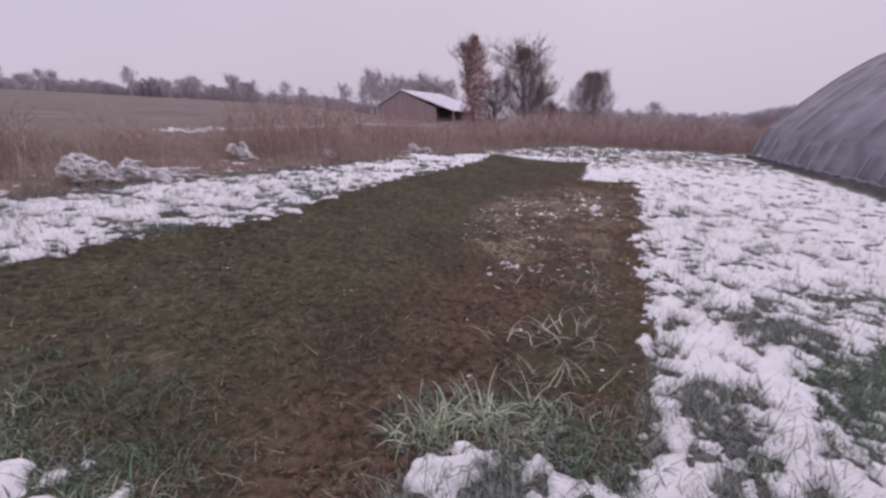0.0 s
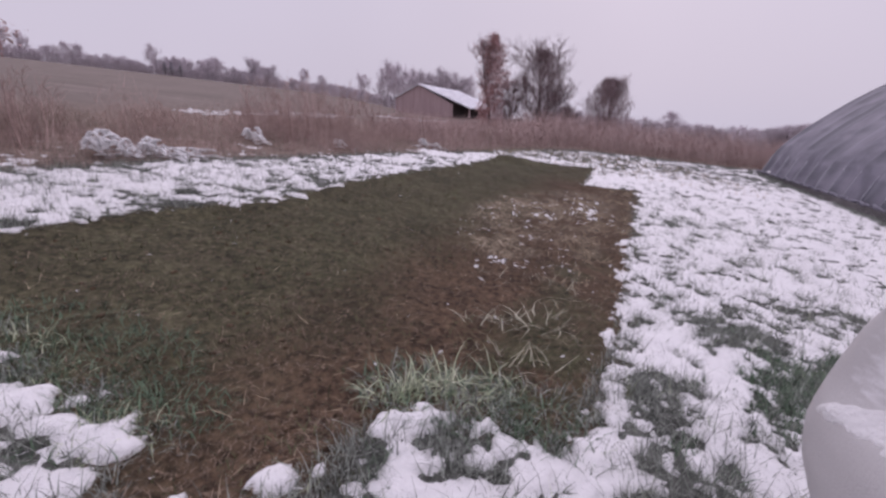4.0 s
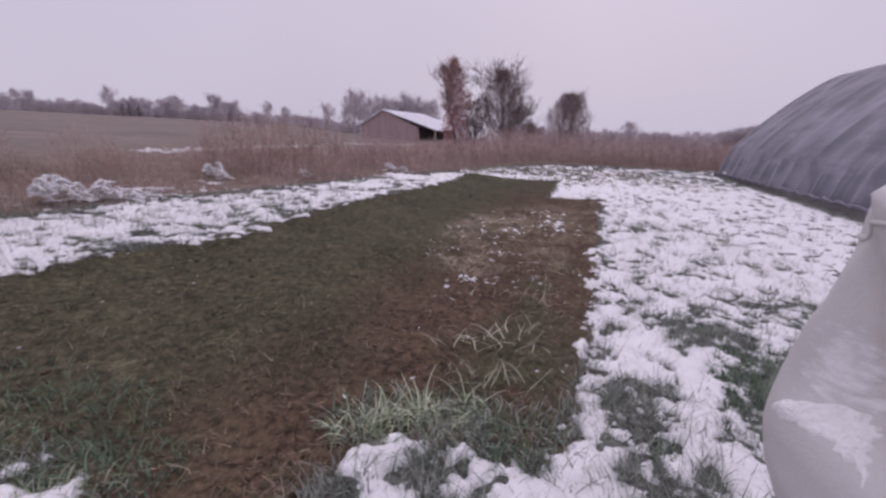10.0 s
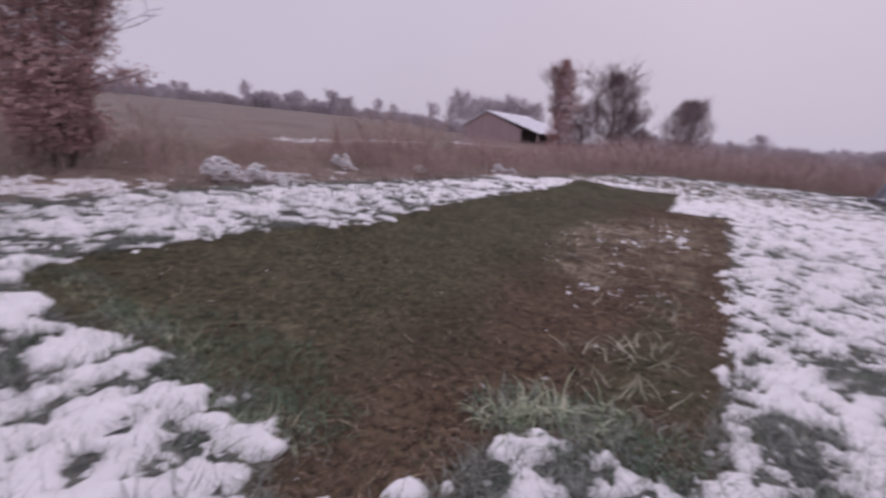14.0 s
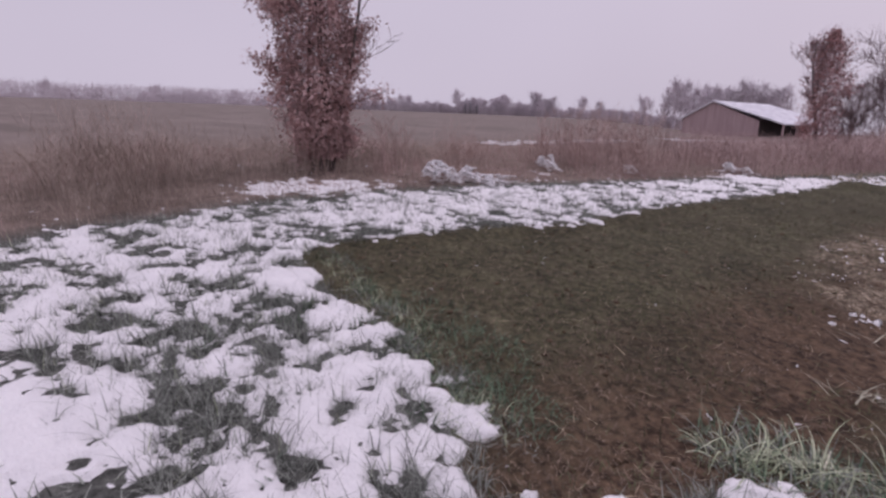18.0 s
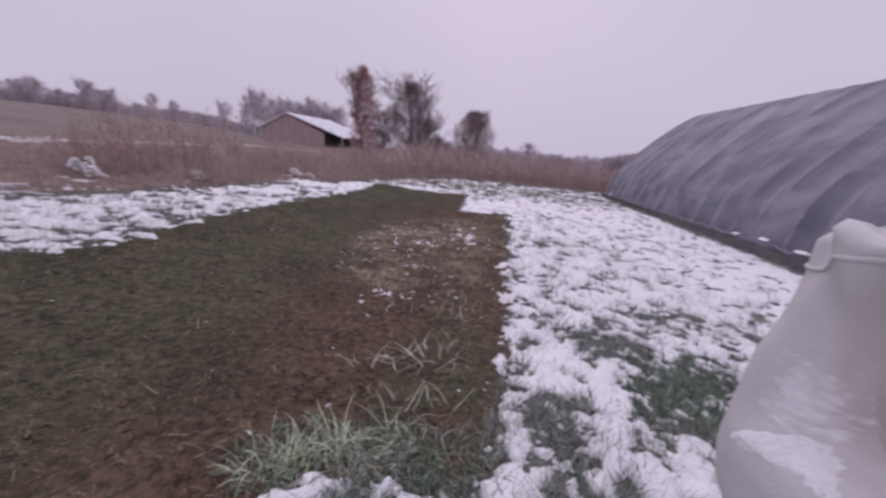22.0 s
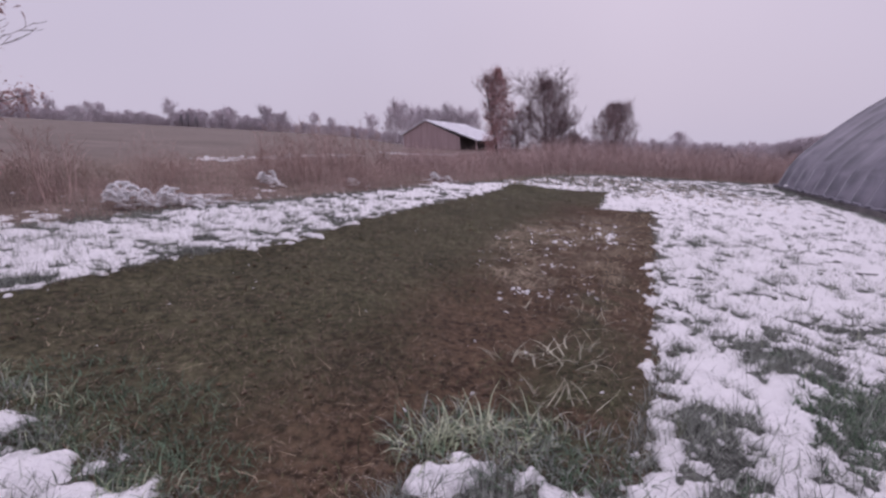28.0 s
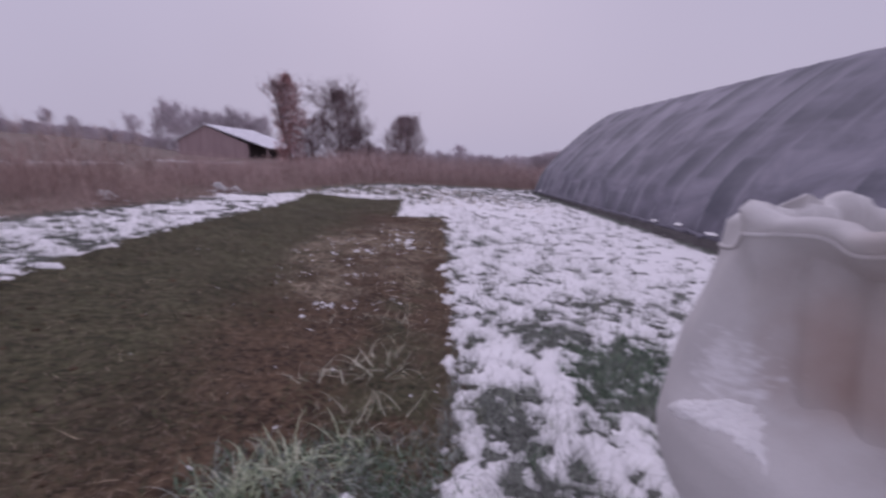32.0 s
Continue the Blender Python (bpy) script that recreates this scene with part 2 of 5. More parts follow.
def mesh_of(name, verts, quads, mat, smooth=True):
    """A mesh from arrays: verts (n, 3), faces (m, 3) or (m, 4)."""
    verts, quads = np.asarray(verts, np.float32), np.asarray(quads, np.int32)
    me = bpy.data.meshes.new(name)
    k = quads.shape[1]
    me.vertices.add(len(verts))
    me.vertices.foreach_set("co", verts.ravel())
    me.loops.add(quads.size)
    me.loops.foreach_set("vertex_index", quads.ravel())
    me.polygons.add(len(quads))
    me.polygons.foreach_set("loop_start", np.arange(0, quads.size, k, dtype=np.int32))
    me.polygons.foreach_set("use_smooth", np.full(len(quads), smooth))
    me.update(calc_edges=True)
    me.materials.append(mat)
    return me


def grid_quads(nx, ny):
    i = np.arange(nx * ny).reshape(ny, nx)
    return np.stack([i[:-1, :-1], i[:-1, 1:], i[1:, 1:], i[1:, :-1]], -1).reshape(-1, 4)


def steps(lo, hi, fine, far_lo, far_hi, grow):
    """Coordinates with even fine steps between lo and hi, growing outside."""
    mid = list(np.arange(lo, hi + fine / 2, fine))
    s, v = fine, hi
    while v < far_hi:
        s *= grow
        v += s
        mid.append(v)
    s, v = fine, lo
    while v > far_lo:
        s *= grow
        v -= s
        mid.insert(0, v)
    return np.array(mid)


def part(name, bm, mat, parent, label=""):
    """Links a bmesh (or a finished mesh) as one mesh object under a thing or a part."""
    if isinstance(bm, bmesh.types.BMesh):
        me = bpy.data.meshes.new(name)
        bm.to_mesh(me)
        bm.free()
        me.materials.append(mat)
    else:
        me = bm
    ob = new(name, me)
    ob.parent = parent
    return tagged(ob, label) if label else ob


def smoothstep(a, b, v):
    t = np.clip((v - a) / (b - a), 0, 1)
    return t * t * (3 - 2 * t)


# ---- lie of the land: a slope that falls to the right, with a hill to the left ----
SLOPE_X, SLOPE_Y = -0.1031, 0.0435


def land(x, y):
    x, y = np.asarray(x, float), np.asarray(y, float)
    r = np.hypot(x, y) + 1e-6
    az = np.degrees(np.arctan2(x, y))
    far = 0.78 - 0.24 * smoothstep(-18, -4, az) + 0.1 * smoothstep(0, 15, az)
    far = np.where(np.abs(az) > 100, 0.5, far)
    k = 1 + (far - 1) * smoothstep(14, 60, r)
    reach = np.minimum(r, 150 + 0.05 * (r - 150))
    return (SLOPE_X * x + SLOPE_Y * y) * k * np.where(r > 150, reach / r, 1.0)


def land_at(x, y):
    return float(land(x, y))


# ---- the plot of bare soil: its outline on the plan ----
PLOT = [(0.72, 1.98), (0.92, 2.26), (1.07, 2.55), (1.22, 2.86), (1.40, 3.24), (1.58, 3.62), (2.1, 4.98), (3.35, 8.1), (4.3, 10.6), (4.72, 11.7), (3.25, 11.35),
        (3.9, 13.2), (4.9, 15.9), (3.3, 15.35), (2.3, 15.3), (1.5, 15.2), (0.95, 13.6), (0.45, 12.4), (-0.75, 9.8), (-1.62, 8.0), (-2.15, 6.2), (-2.5, 5.4),
        (-3.1, 4.75), (-3.5, 4.0), (-3.8, 3.35), (-4.02, 2.85), (-3.9, 2.42), (-3.4, 2.25), (-3.02, 2.07), (-2.5, 2.06), (-2.18, 1.93), (-1.83, 1.81), (-1.54, 1.67),
        (-1.25, 1.55), (-1.18, 1.35), (-1.02, 1.12), (-0.75, 1.2), (-0.5, 1.5), (-0.2, 1.95), (0.4, 2.05)]


def inside(points, x, y):
    """Signed distance to a polygon, positive inside."""
    p = np.array(points)
    q = np.roll(p, -1, 0)
    best, odd = np.full(np.shape(x), 1e9), np.zeros(np.shape(x), bool)
    for (ax, ay), (bx, by) in zip(p, q):
        dx, dy = bx - ax, by - ay
        t = np.clip(((x - ax) * dx + (y - ay) * dy) / (dx * dx + dy * dy), 0, 1)
        best = np.minimum(best, np.hypot(x - ax - t * dx, y - ay - t * dy))
        cross = (ay > y) != (by > y)
        odd ^= cross & (x < (bx - ax) * (y - ay) / (by - ay + 1e-12) + ax)
    return np.where(odd, best, -best)


BRUSH_EDGE = [(-6.3, -2.0), (-6.3, 1.9), (-6.15, 2.9), (-6.0, 3.9), (-5.4, 5.2), (-4.8, 6.6), (-4.2, 7.6), (-3.4, 9.2), (-2.2, 11.2), (0.1, 14.7),
              (3.0, 19.5), (6.6, 24.0), (10.3, 25.6), (17.5, 27.2), (26.0, 28.0)]


def past_brush(x, y):
    """Metres beyond the edge of the mown ground, into the weeds."""
    return -inside(BRUSH_EDGE + [(26.0, -30.0), (-6.3, -30.0)], x, y)


def blobs(x, y, rows):
    """The strongest of soft elliptical spots: x, y, half length, half width, turn."""
    best = np.full(np.shape(x), -9.0)
    for cx, cy, rx, ry, turn in rows:
        c, s = math.cos(radians(turn)), math.sin(radians(turn))
        u, v = (c * (x - cx) + s * (y - cy)) / rx, (-s * (x - cx) + c * (y - cy)) / ry
        best = np.maximum(best, 1 - np.hypot(u, v))
    return best


def relief(x, y):
    """Small ups and downs of soil and turf, in metres."""
    d = inside(PLOT, x, y)
    r = np.hypot(x, y)
    soil = smoothstep(0.0, 0.3, d)
    lumps = 0.035 * (rough_noise(x, y, 0.35) - 0.5) + 0.022 * (rough_noise(x, y, 0.09, 3) - 0.5)
    turf = 0.05 * (rough_noise(x + 31, y, 0.5) - 0.5) + 0.03 * (rough_noise(x, y + 11, 0.12, 3) - 0.5)
    heap = 0.13 * np.exp(-(((x - 1.9) / 0.75) ** 2 + ((y - 15.0) / 0.4) ** 2)) * (0.7 + 0.6 * rough_noise(x, y, 0.3))
    heap = heap + 0.045 * np.exp(-(((x + 0.17) / 0.10) ** 2 + ((y - 1.68) / 0.07) ** 2))
    return (lumps * soil + turf * (1 - soil) - 0.04 * soil) / (1 + (r / 25) ** 2) + heap


def height(x, y):
    return land(x, y) + relief(x, y)


# ---- ground ----
gx = steps(-5.5, 4.5, 0.03, -2500, 2500, 1.045)
gy = steps(1.0, 7.5, 0.03, -2500, 2500, 1.045)
GX, GY = np.meshgrid(gx, gy)
GZ = height(GX, GY)
me = mesh_of("ground", np.stack([GX, GY, GZ], -1).reshape(-1, 3), grid_quads(len(gx), len(gy)), GROUND)
dplot = inside(PLOT, GX, GY) + 0.25 * (rough_noise(GX, GY, 0.5) - 0.5)
soil = smoothstep(-0.24, -0.04, dplot)
# thin grass over the soil along the upper side of the plot
across = (GX - 0.385 * GY)
green = smoothstep(-1.1, -2.8, across + 0.9 * (rough_noise(GX, GY, 0.9) - 0.5)) * soil
green = np.maximum(green, smoothstep(11.5, 13.5, GY + rough_noise(GX, GY, 1.0)) * soil * 0.8)
green = np.maximum(green, soil * np.clip(1.6 * blobs(GX, GY, [(0.85, 2.9, 0.55, 1.5, -22), (1.5, 4.6, 0.45, 1.6, -21)]), 0, 1) * smoothstep(0.25, 0.5, rough_noise(GX + 4, GY, 0.4)))
pb = past_brush(GX, GY) + 0.6 * (rough_noise(GX, GY, 0.7) - 0.5)
wild = 0.5 * smoothstep(-0.1, 0.7, pb) + 0.5 * smoothstep(5.0, 11.0, pb)
tan = soil * np.clip(2.2 * blobs(GX, GY, [(1.3, 7.5, 0.95, 2.4, -20), (2.3, 8.5, 1.0, 2.4, -22), (0.7, 5.4, 0.6, 0.6, -20), (1.85, 5.9, 0.4, 0.6, -20)]), 0, 1) * smoothstep(0.36, 0.58, rough_noise(GX + 21, GY, 0.3, 5, 0.8))
cover = np.stack([soil, green, wild, 0.88 * tan], -1).astype(np.float32)
layer = me.color_attributes.new("cover", "FLOAT_COLOR", "POINT")
layer.data.foreach_set("color", cover.ravel())
tagged(new("ground", me), "sloping farm ground with a bare soil plot and winter turf", "ground", kind="structure")


# ---- snow lying on the turf ----
SNOW_ON = [(-0.60, 1.42, 0.11, 0.12, 70), (-0.92, 1.26, 0.07, 0.05, 30), (1.82, 3.25, 0.35, 0.28, 11), (1.90, 2.93, 0.31, 0.30, 9), (1.19, 2.41, 0.10, 0.22, 9), (1.06, 1.94, 0.17, 0.18, 7), (1.42, 1.93, 0.17, 0.18, 7), (1.78, 2.27, 0.12, 0.12, 7),
           (1.83, 1.93, 0.17, 0.18, 7), (-0.13, 1.82, 0.20, 0.13, 7), (0.36, 1.81, 0.12, 0.19, 7), (-0.46, 1.97, 0.09, 0.04, 8), (-0.05, 1.62, 0.10, 0.10, 6), (-1.42, 1.47, 0.19, 0.08, 8), (-1.87, 1.64, 0.16, 0.10, 9)]
SNOW_OFF = [(1.82, 3.72, 0.16, 0.20, 12), (1.36, 2.83, 0.10, 0.13, 8), (1.58, 2.42, 0.45, 0.14, 8), (1.17, 2.05, 0.06, 0.05, 5), (2.90, 4.48, 0.22, 0.30, 14),
            (3.57, 4.04, 0.25, 0.28, 12), (0.14, 1.76, 0.09, 0.16, 6), (-0.19, 1.66, 0.09, 0.07, 6), (0.34, 1.62, 0.16, 0.07, 6), (-0.22, 1.66, 0.10, 0.07, 6), (2.45, 1.9, 0.3, 0.3, 0), (2.55, 3.7, 0.3, 0.22, 10), (-1.77, 1.94, 0.53, 0.17, 10), (-1.12, 1.61, 0.14, 0.14, 8), (-1.76, 1.46, 0.11, 0.08, 8)]
SNOW_ON_UP = [(-3.60, 2.03, 0.35, 0.28, 40), (-2.24, 1.29, 0.19, 0.14, 37), (-1.89, 0.91, 0.35, 0.14, 34), (-1.47, 1.45, 0.10, 0.08, 35), (-2.50, 0.40, 0.09, 0.17, 32), (-1.26, 1.44, 0.10, 0.05, 35), (-1.91, 1.67, 0.17, 0.07, 35), (-2.5, 5.22, 0.22, 0.07, -25), (-2.15, 6.18, 0.16, 0.07, 0)]
SNOW_OFF_UP = [(-2.32, 2.02, 0.28, 0.12, 38), (-1.60, 1.60, 0.28, 0.07, 25), (-3.78, 0.34, 0.16, 0.10, 30), (-3.07, 0.37, 0.14, 0.08, 30), (-3.71, 1.20, 0.10, 0.21, 37), (-2.94, 1.29, 0.13, 0.30, 37), (-2.33, 1.45, 0.12, 0.20, 35), (-2.06, 1.12, 0.24, 0.09, 35), (-2.64, 0.50, 0.13, 0.15, 34), (-2.30, 0.65, 0.14, 0.11, 35), (-3.34, 0.91, 0.19, 0.12, 37),
               (-3.46, 0.71, 0.09, 0.22, 36), (-2.87, 1.48, 0.14, 0.08, 38), (-1.75, 1.49, 0.15, 0.08, 35), (-1.29, 1.14, 0.10, 0.08, 35), (-2.91, 0.76, 0.12, 0.08, 35), (-2.38, 0.44, 0.07, 0.07, 32), (-2.7, 2.25, 0.3, 0.10, 38)]
WEED_SNOW = [(-0.7, 13.9, 0.8, 0.6, 60), (-6.7, 4.95, 1.75, 1.0, 57), (-6.9, 3.9, 0.7, 0.4, 80), (-4.95, 7.75, 0.6, 0.32, 40), (-4.6, 9.9, 0.4, 0.3, 0)]


def snow_depth(x, y):
    d = inside(PLOT, x, y)
    wx = x + 0.22 * (rough_noise(x + 70, y, 0.5, 2) - 0.5)
    wy = y + 0.22 * (rough_noise(x, y + 70, 0.5, 2) - 0.5)
    # clumps are drawn out a little along the fall of the slope
    u, w = 0.93 * wx + 0.36 * wy, (-0.36 * wx + 0.93 * wy) * 1.35
    n = rough_noise(u, w, 0.27, 5, 0.70)
    fine = rough_noise(x + 5, y + 3, 0.085, 3, 0.65)
    amount = 0.040 + 0.075 * smoothstep(3.2, 5.2, y - 0.1 * x) + 0.055 * smoothstep(1.0, 2.0, x) + 0.01 * smoothstep(-2.0, -3.5, x)
    amount = amount + 0.035 * smoothstep(-0.8, -1.4, x) * smoothstep(2.8, 2.2, y)
    amount = amount - 0.015 * smoothstep(0.5, -1.0, x) * smoothstep(3.0, 5.0, y)
    amount = amount - 0.20 * smoothstep(13.0, 18.0, y - 0.15 * x)
    pb = past_brush(x, y) + 0.9 * (rough_noise(x, y, 0.7) - 0.5)
    amount = amount - 0.36 * smoothstep(-0.3, 0.3, pb) - 0.12 * smoothstep(0.6, 1.6, pb)
    amount = amount - 0.16 * smoothstep(-0.55, -0.05, d) * smoothstep(0.3, -0.6, x) * smoothstep(2.9, 3.9, y)
    amount = amount - 0.8 * smoothstep(-0.14, 0.16, d + 0.45 * (rough_noise(x, y, 0.36, 5, 0.75) - 0.5) * 1.35)
    on = np.maximum(blobs(x, y, SNOW_ON), blobs(x, y, SNOW_ON_UP))
    off = np.maximum(blobs(x, y, SNOW_OFF), blobs(x, y, SNOW_OFF_UP))
    amount = amount - 0.10 * np.clip(off * 2.5, 0, 1) + 0.17 * np.clip(on * 2.5, 0, 1) + 0.62 * np.clip(on * 2.5, 0, 1) * smoothstep(-0.2, 0.0, d)
    amount = amount - 0.23 * np.clip(blobs(x, y, [(2.78, 2.70, 1.05, 0.58, 32)]) * 2.2, 0, 1)
    amount = amount + 0.40 * np.clip(blobs(x, y, WEED_SNOW) * 2, 0, 1)
    # a strip of snow behind the plot's far end
    amount = amount + 0.22 * np.clip(blobs(x, y, [(3.4, 16.3, 2.6, 0.30, 20), (0.9, 15.2, 0.7, 0.35, 55)]) * 3, 0, 1)
    # crumbs on the trampled end of the plot
    crumbs = np.clip(blobs(x, y, [(1.3, 7.3, 0.7, 1.5, -20), (1.85, 6.75, 0.32, 0.22, 0), (0.66, 4.78, 0.35, 0.16, 0), (1.72, 5.15, 0.35, 0.3, 0), (2.6, 8.4, 0.8, 1.6, -22), (0.4, 4.5, 0.3, 0.12, 0), (0.15, 2.95, 0.25, 0.12, 20)]) * 2, 0, 1)
    amount = amount + 0.80 * crumbs * smoothstep(0.54, 0.64, rough_noise(x + 40, y, 0.10, 4, 0.8)) * smoothstep(0.36, 0.52, rough_noise(x, y + 40, 0.45, 2))
    v = 1.15 * (n - 0.5) + (0.66 + 0.10 * smoothstep(0.5, 1.5, x)) * (fine - 0.5) + amount
    return np.clip(0.16 * v, -0.06, 0.014 + 0.05 * np.clip(v, 0, 0.6)) + 0.010 * (fine - 0.5)


sx = steps(-4.2, 4.2, 0.022, -11.0, 24.0, 1.02)
sy = steps(0.9, 5.0, 0.022, -16.0, 29.0, 1.02)
SX, SY = np.meshgrid(sx, sy)
SD = snow_depth(SX, SY)
SZ = height(SX, SY) + SD
quads = grid_quads(len(sx), len(sy))
deep = SD.ravel()[quads].max(1) > 0.0
used = np.unique(quads[deep])
index = np.zeros(SD.size, np.int64)
index[used] = np.arange(len(used))
verts = np.stack([SX, SY, SZ], -1).reshape(-1, 3)[used]
tagged(new("snow_cover", mesh_of("snow_cover", verts, index[quads[deep]], SNOW)), "thin patchy wet snow lying on the turf", "snow", kind="stuff")


# ---- ribbons: blades, stems and twigs ----
def ribbons(base, az, lean, bend, length, width, segs=3, twist=None, curl=0.0):
    """Tapering strips that rise from base and bend over; all arguments are arrays. Returns verts and quads."""
    n = len(base)
    tw = az + np.pi / 2 if twist is None else twist
    side = np.stack([np.cos(tw), np.sin(tw), 0 * tw], -1)
    pts, rows = base.copy(), []
    for k in range(segs + 1):
        t = k / segs
        w = (width * (1 - 0.92 * t))[:, None]
        rows += [pts - side * w / 2, pts + side * w / 2]
        ang = lean + bend * (t + 0.5 / segs)
        way = az + curl * t
        step = np.stack([np.sin(ang) * np.cos(way), np.sin(ang) * np.sin(way), np.cos(ang)], -1)
        pts = pts + step * (length / segs)[:, None]
    v = np.stack(rows, 1)
    one = np.array([[2 * k, 2 * k + 1, 2 * k + 3, 2 * k + 2] for k in range(segs)])
    q = (np.arange(n)[:, None, None] * (2 * segs + 2) + one).reshape(-1, 4)
    return v.reshape(-1, 3), q


def join_arrays(pieces):
    vs, qs, k = [], [], 0
    for v, q in pieces:
        vs.append(v)
        qs.append(q + k)
        k += len(v)
    return np.concatenate(vs), np.concatenate(qs)


def on_ground(x, y, sink=0.01):
    return np.stack([x, y, height(x, y) - sink], -1)


def turf(name, x, y, length, mat, label, lean=0.5, bend=1.2, width=0.006, segs=3, spread=0.4):
    n = len(x)
    v, q = ribbons(on_ground(x, y), RNG.uniform(0, 2 * np.pi, n), RNG.uniform(0.1, lean + 0.1, n), RNG.uniform(0.2, bend, n),
                   length * RNG.uniform(1 - spread, 1 + spread, n), width * RNG.uniform(0.7, 1.4, n), segs)
    return tagged(new(name, mesh_of(name, v, q, mat)), label, "grass", kind="stuff")


# turf poking out of the snow and round the plot
n = 210000
x, y = RNG.uniform(-6.2, 5.8, n), 0.3 + 8.5 * RNG.random(n) ** 1.25
keep = (inside(PLOT, x, y) < -0.06 * RNG.random(n)) & (past_brush(x, y) < 0.3) & (snow_depth(x, y) < 0.004 + 0.028 * (RNG.random(n) < 0.26)) & (rough_noise(x, y, 0.13, 2) > 0.36)
x, y = x[keep], y[keep]
turf("turf", x, y, 0.080, BLADE, "short grey-green winter grass between patches of snow", lean=1.1, width=0.006)
pick = RNG.random(len(x)) < 0.26
turf("long_turf", x[pick], y[pick], 0.19, BLADE, "longer wet grass blades standing out of snow", lean=0.9, width=0.005, segs=4)
pick = RNG.random(len(x)) < 0.03
turf("frosted_turf", x[pick], y[pick], 0.14, BLADE_PALE, "pale frosted grass blades standing out of snow", lean=0.7, width=0.004, segs=4)
n = 120000
x, y = RNG.uniform(-8, 17.0, n), 8.0 + 19.5 * RNG.random(n) ** 1.3
keep = (inside(PLOT, x, y) < 0.02) & (past_brush(x, y) < 0.2) & (snow_depth(x, y) < 0.006 + 0.03 * (RNG.random(n) < 0.15)) & (x < 7 + 0.35 * y)
turf("far_turf", x[keep], y[keep], 0.09, BLADE, "short grey-green winter grass on the far lawn", lean=0.8, width=0.011, segs=2)
# thicker growth where the camera stands nearest, beside the near end of the plot
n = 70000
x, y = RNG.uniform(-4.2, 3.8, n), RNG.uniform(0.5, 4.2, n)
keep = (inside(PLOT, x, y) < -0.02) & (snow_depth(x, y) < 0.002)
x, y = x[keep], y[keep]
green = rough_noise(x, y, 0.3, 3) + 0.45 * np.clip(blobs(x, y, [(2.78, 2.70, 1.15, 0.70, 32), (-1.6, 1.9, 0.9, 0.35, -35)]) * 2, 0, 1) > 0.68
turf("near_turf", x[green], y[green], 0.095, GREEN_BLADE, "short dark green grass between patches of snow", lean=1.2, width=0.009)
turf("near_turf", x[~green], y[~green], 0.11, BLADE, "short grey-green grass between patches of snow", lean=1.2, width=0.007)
n = 9000
x, y = RNG.uniform(0.5, 11.0, n), RNG.uniform(14.0, 22.0, n)
keep = (inside(PLOT, x, y) < 0) & (past_brush(x, y) < 0.4) & (snow_depth(x, y) < 0.01)
turf("far_straw", x[keep], y[keep], 0.14, STRAW, "flattened pale straw before the far weeds", lean=1.4, width=0.016, segs=2)
# the lawn goes on behind the plot's near end
n = 60000
x, y = RNG.uniform(-7.0, 8.0, n), RNG.uniform(-8.0, 0.5, n)
keep = (past_brush(x, y) < 0.2) & (snow_depth(x, y) < 0.003)
turf("rear_turf", x[keep], y[keep], 0.11, BLADE, "short grey-green winter grass on the open lawn", lean=1.2, width=0.009, segs=2)
# tussocks standing out of the snow
n = 420
cx, cy = RNG.uniform(-5.8, 8.0, n), 1.6 + 10.5 * RNG.random(n) ** 1.2
keep = (inside(PLOT, cx, cy) < -0.12) & (past_brush(cx, cy) < -0.2) & (cx < 6.2 + 0.3 * cy)
cx, cy = np.repeat(cx[keep], 34), np.repeat(cy[keep], 34)
x, y = cx + RNG.normal(0, 0.06, len(cx)), cy + RNG.normal(0, 0.045, len(cx))
turf("tussocks", x, y, 0.15, BLADE, "tussocks of grey-green grass standing out of snow", lean=0.6, width=0.006, segs=3)
# thin grass and straw on the plot
n = 110000
x, y = RNG.uniform(-4.5, 5.0, n), 0.9 + 15 * RNG.random(n) ** 1.7
d = inside(PLOT, x, y)
side = x - 0.385 * y + 0.8 * (rough_noise(x, y, 0.9) - 0.5)
dense = np.clip(0.10 + 0.75 * smoothstep(-0.9, -2.2, side) + 0.5 * smoothstep(11, 13, y) + 0.35 * smoothstep(0.25, 0.0, d) + 0.3 * smoothstep(0.0, 0.5, side), 0, 1)
keep = (d > -0.05) & (RNG.random(n) < dense * smoothstep(0.30, 0.62, rough_noise(x, y, 0.35)))
turf("thin_turf", x[keep], y[keep], 0.065, OLIVE_BLADE, "thin trampled olive grass growing over bare soil", lean=1.0, width=0.006)
n = 120000
x, y = RNG.uniform(-4.5, 5.0, n), 0.9 + 12 * RNG.random(n) ** 1.7
keep = (inside(PLOT, x, y) > -0.05) & (RNG.random(n) < smoothstep(0.25, 0.6, rough_noise(x + 3, y, 0.4)))
x, y = x[keep], y[keep]
n = len(x)
v, q = ribbons(on_ground(x, y, -0.012), RNG.uniform(0, 6.28, n), RNG.uniform(0.9, 1.6, n), RNG.uniform(-0.3, 0.6, n), RNG.uniform(0.02, 0.06, n), RNG.uniform(0.003, 0.006, n), 2)
tagged(new("dead_grass", mesh_of("dead_grass", v, q, DEAD_FIBRE)), "short dead brown grass littering the soil", "grass", kind="stuff")
n = 14000
x, y = RNG.uniform(-4.5, 5.0, n), 1.0 + 13 * RNG.random(n) ** 1.4
side = x - 0.385 * y
keep = (inside(PLOT, x, y) > -0.1) & (RNG.random(n) < 0.18 + 0.75 * smoothstep(-0.7, 0.2, side) * rough_noise(x, y, 0.5))
x, y = x[keep], y[keep]
n = len(x)
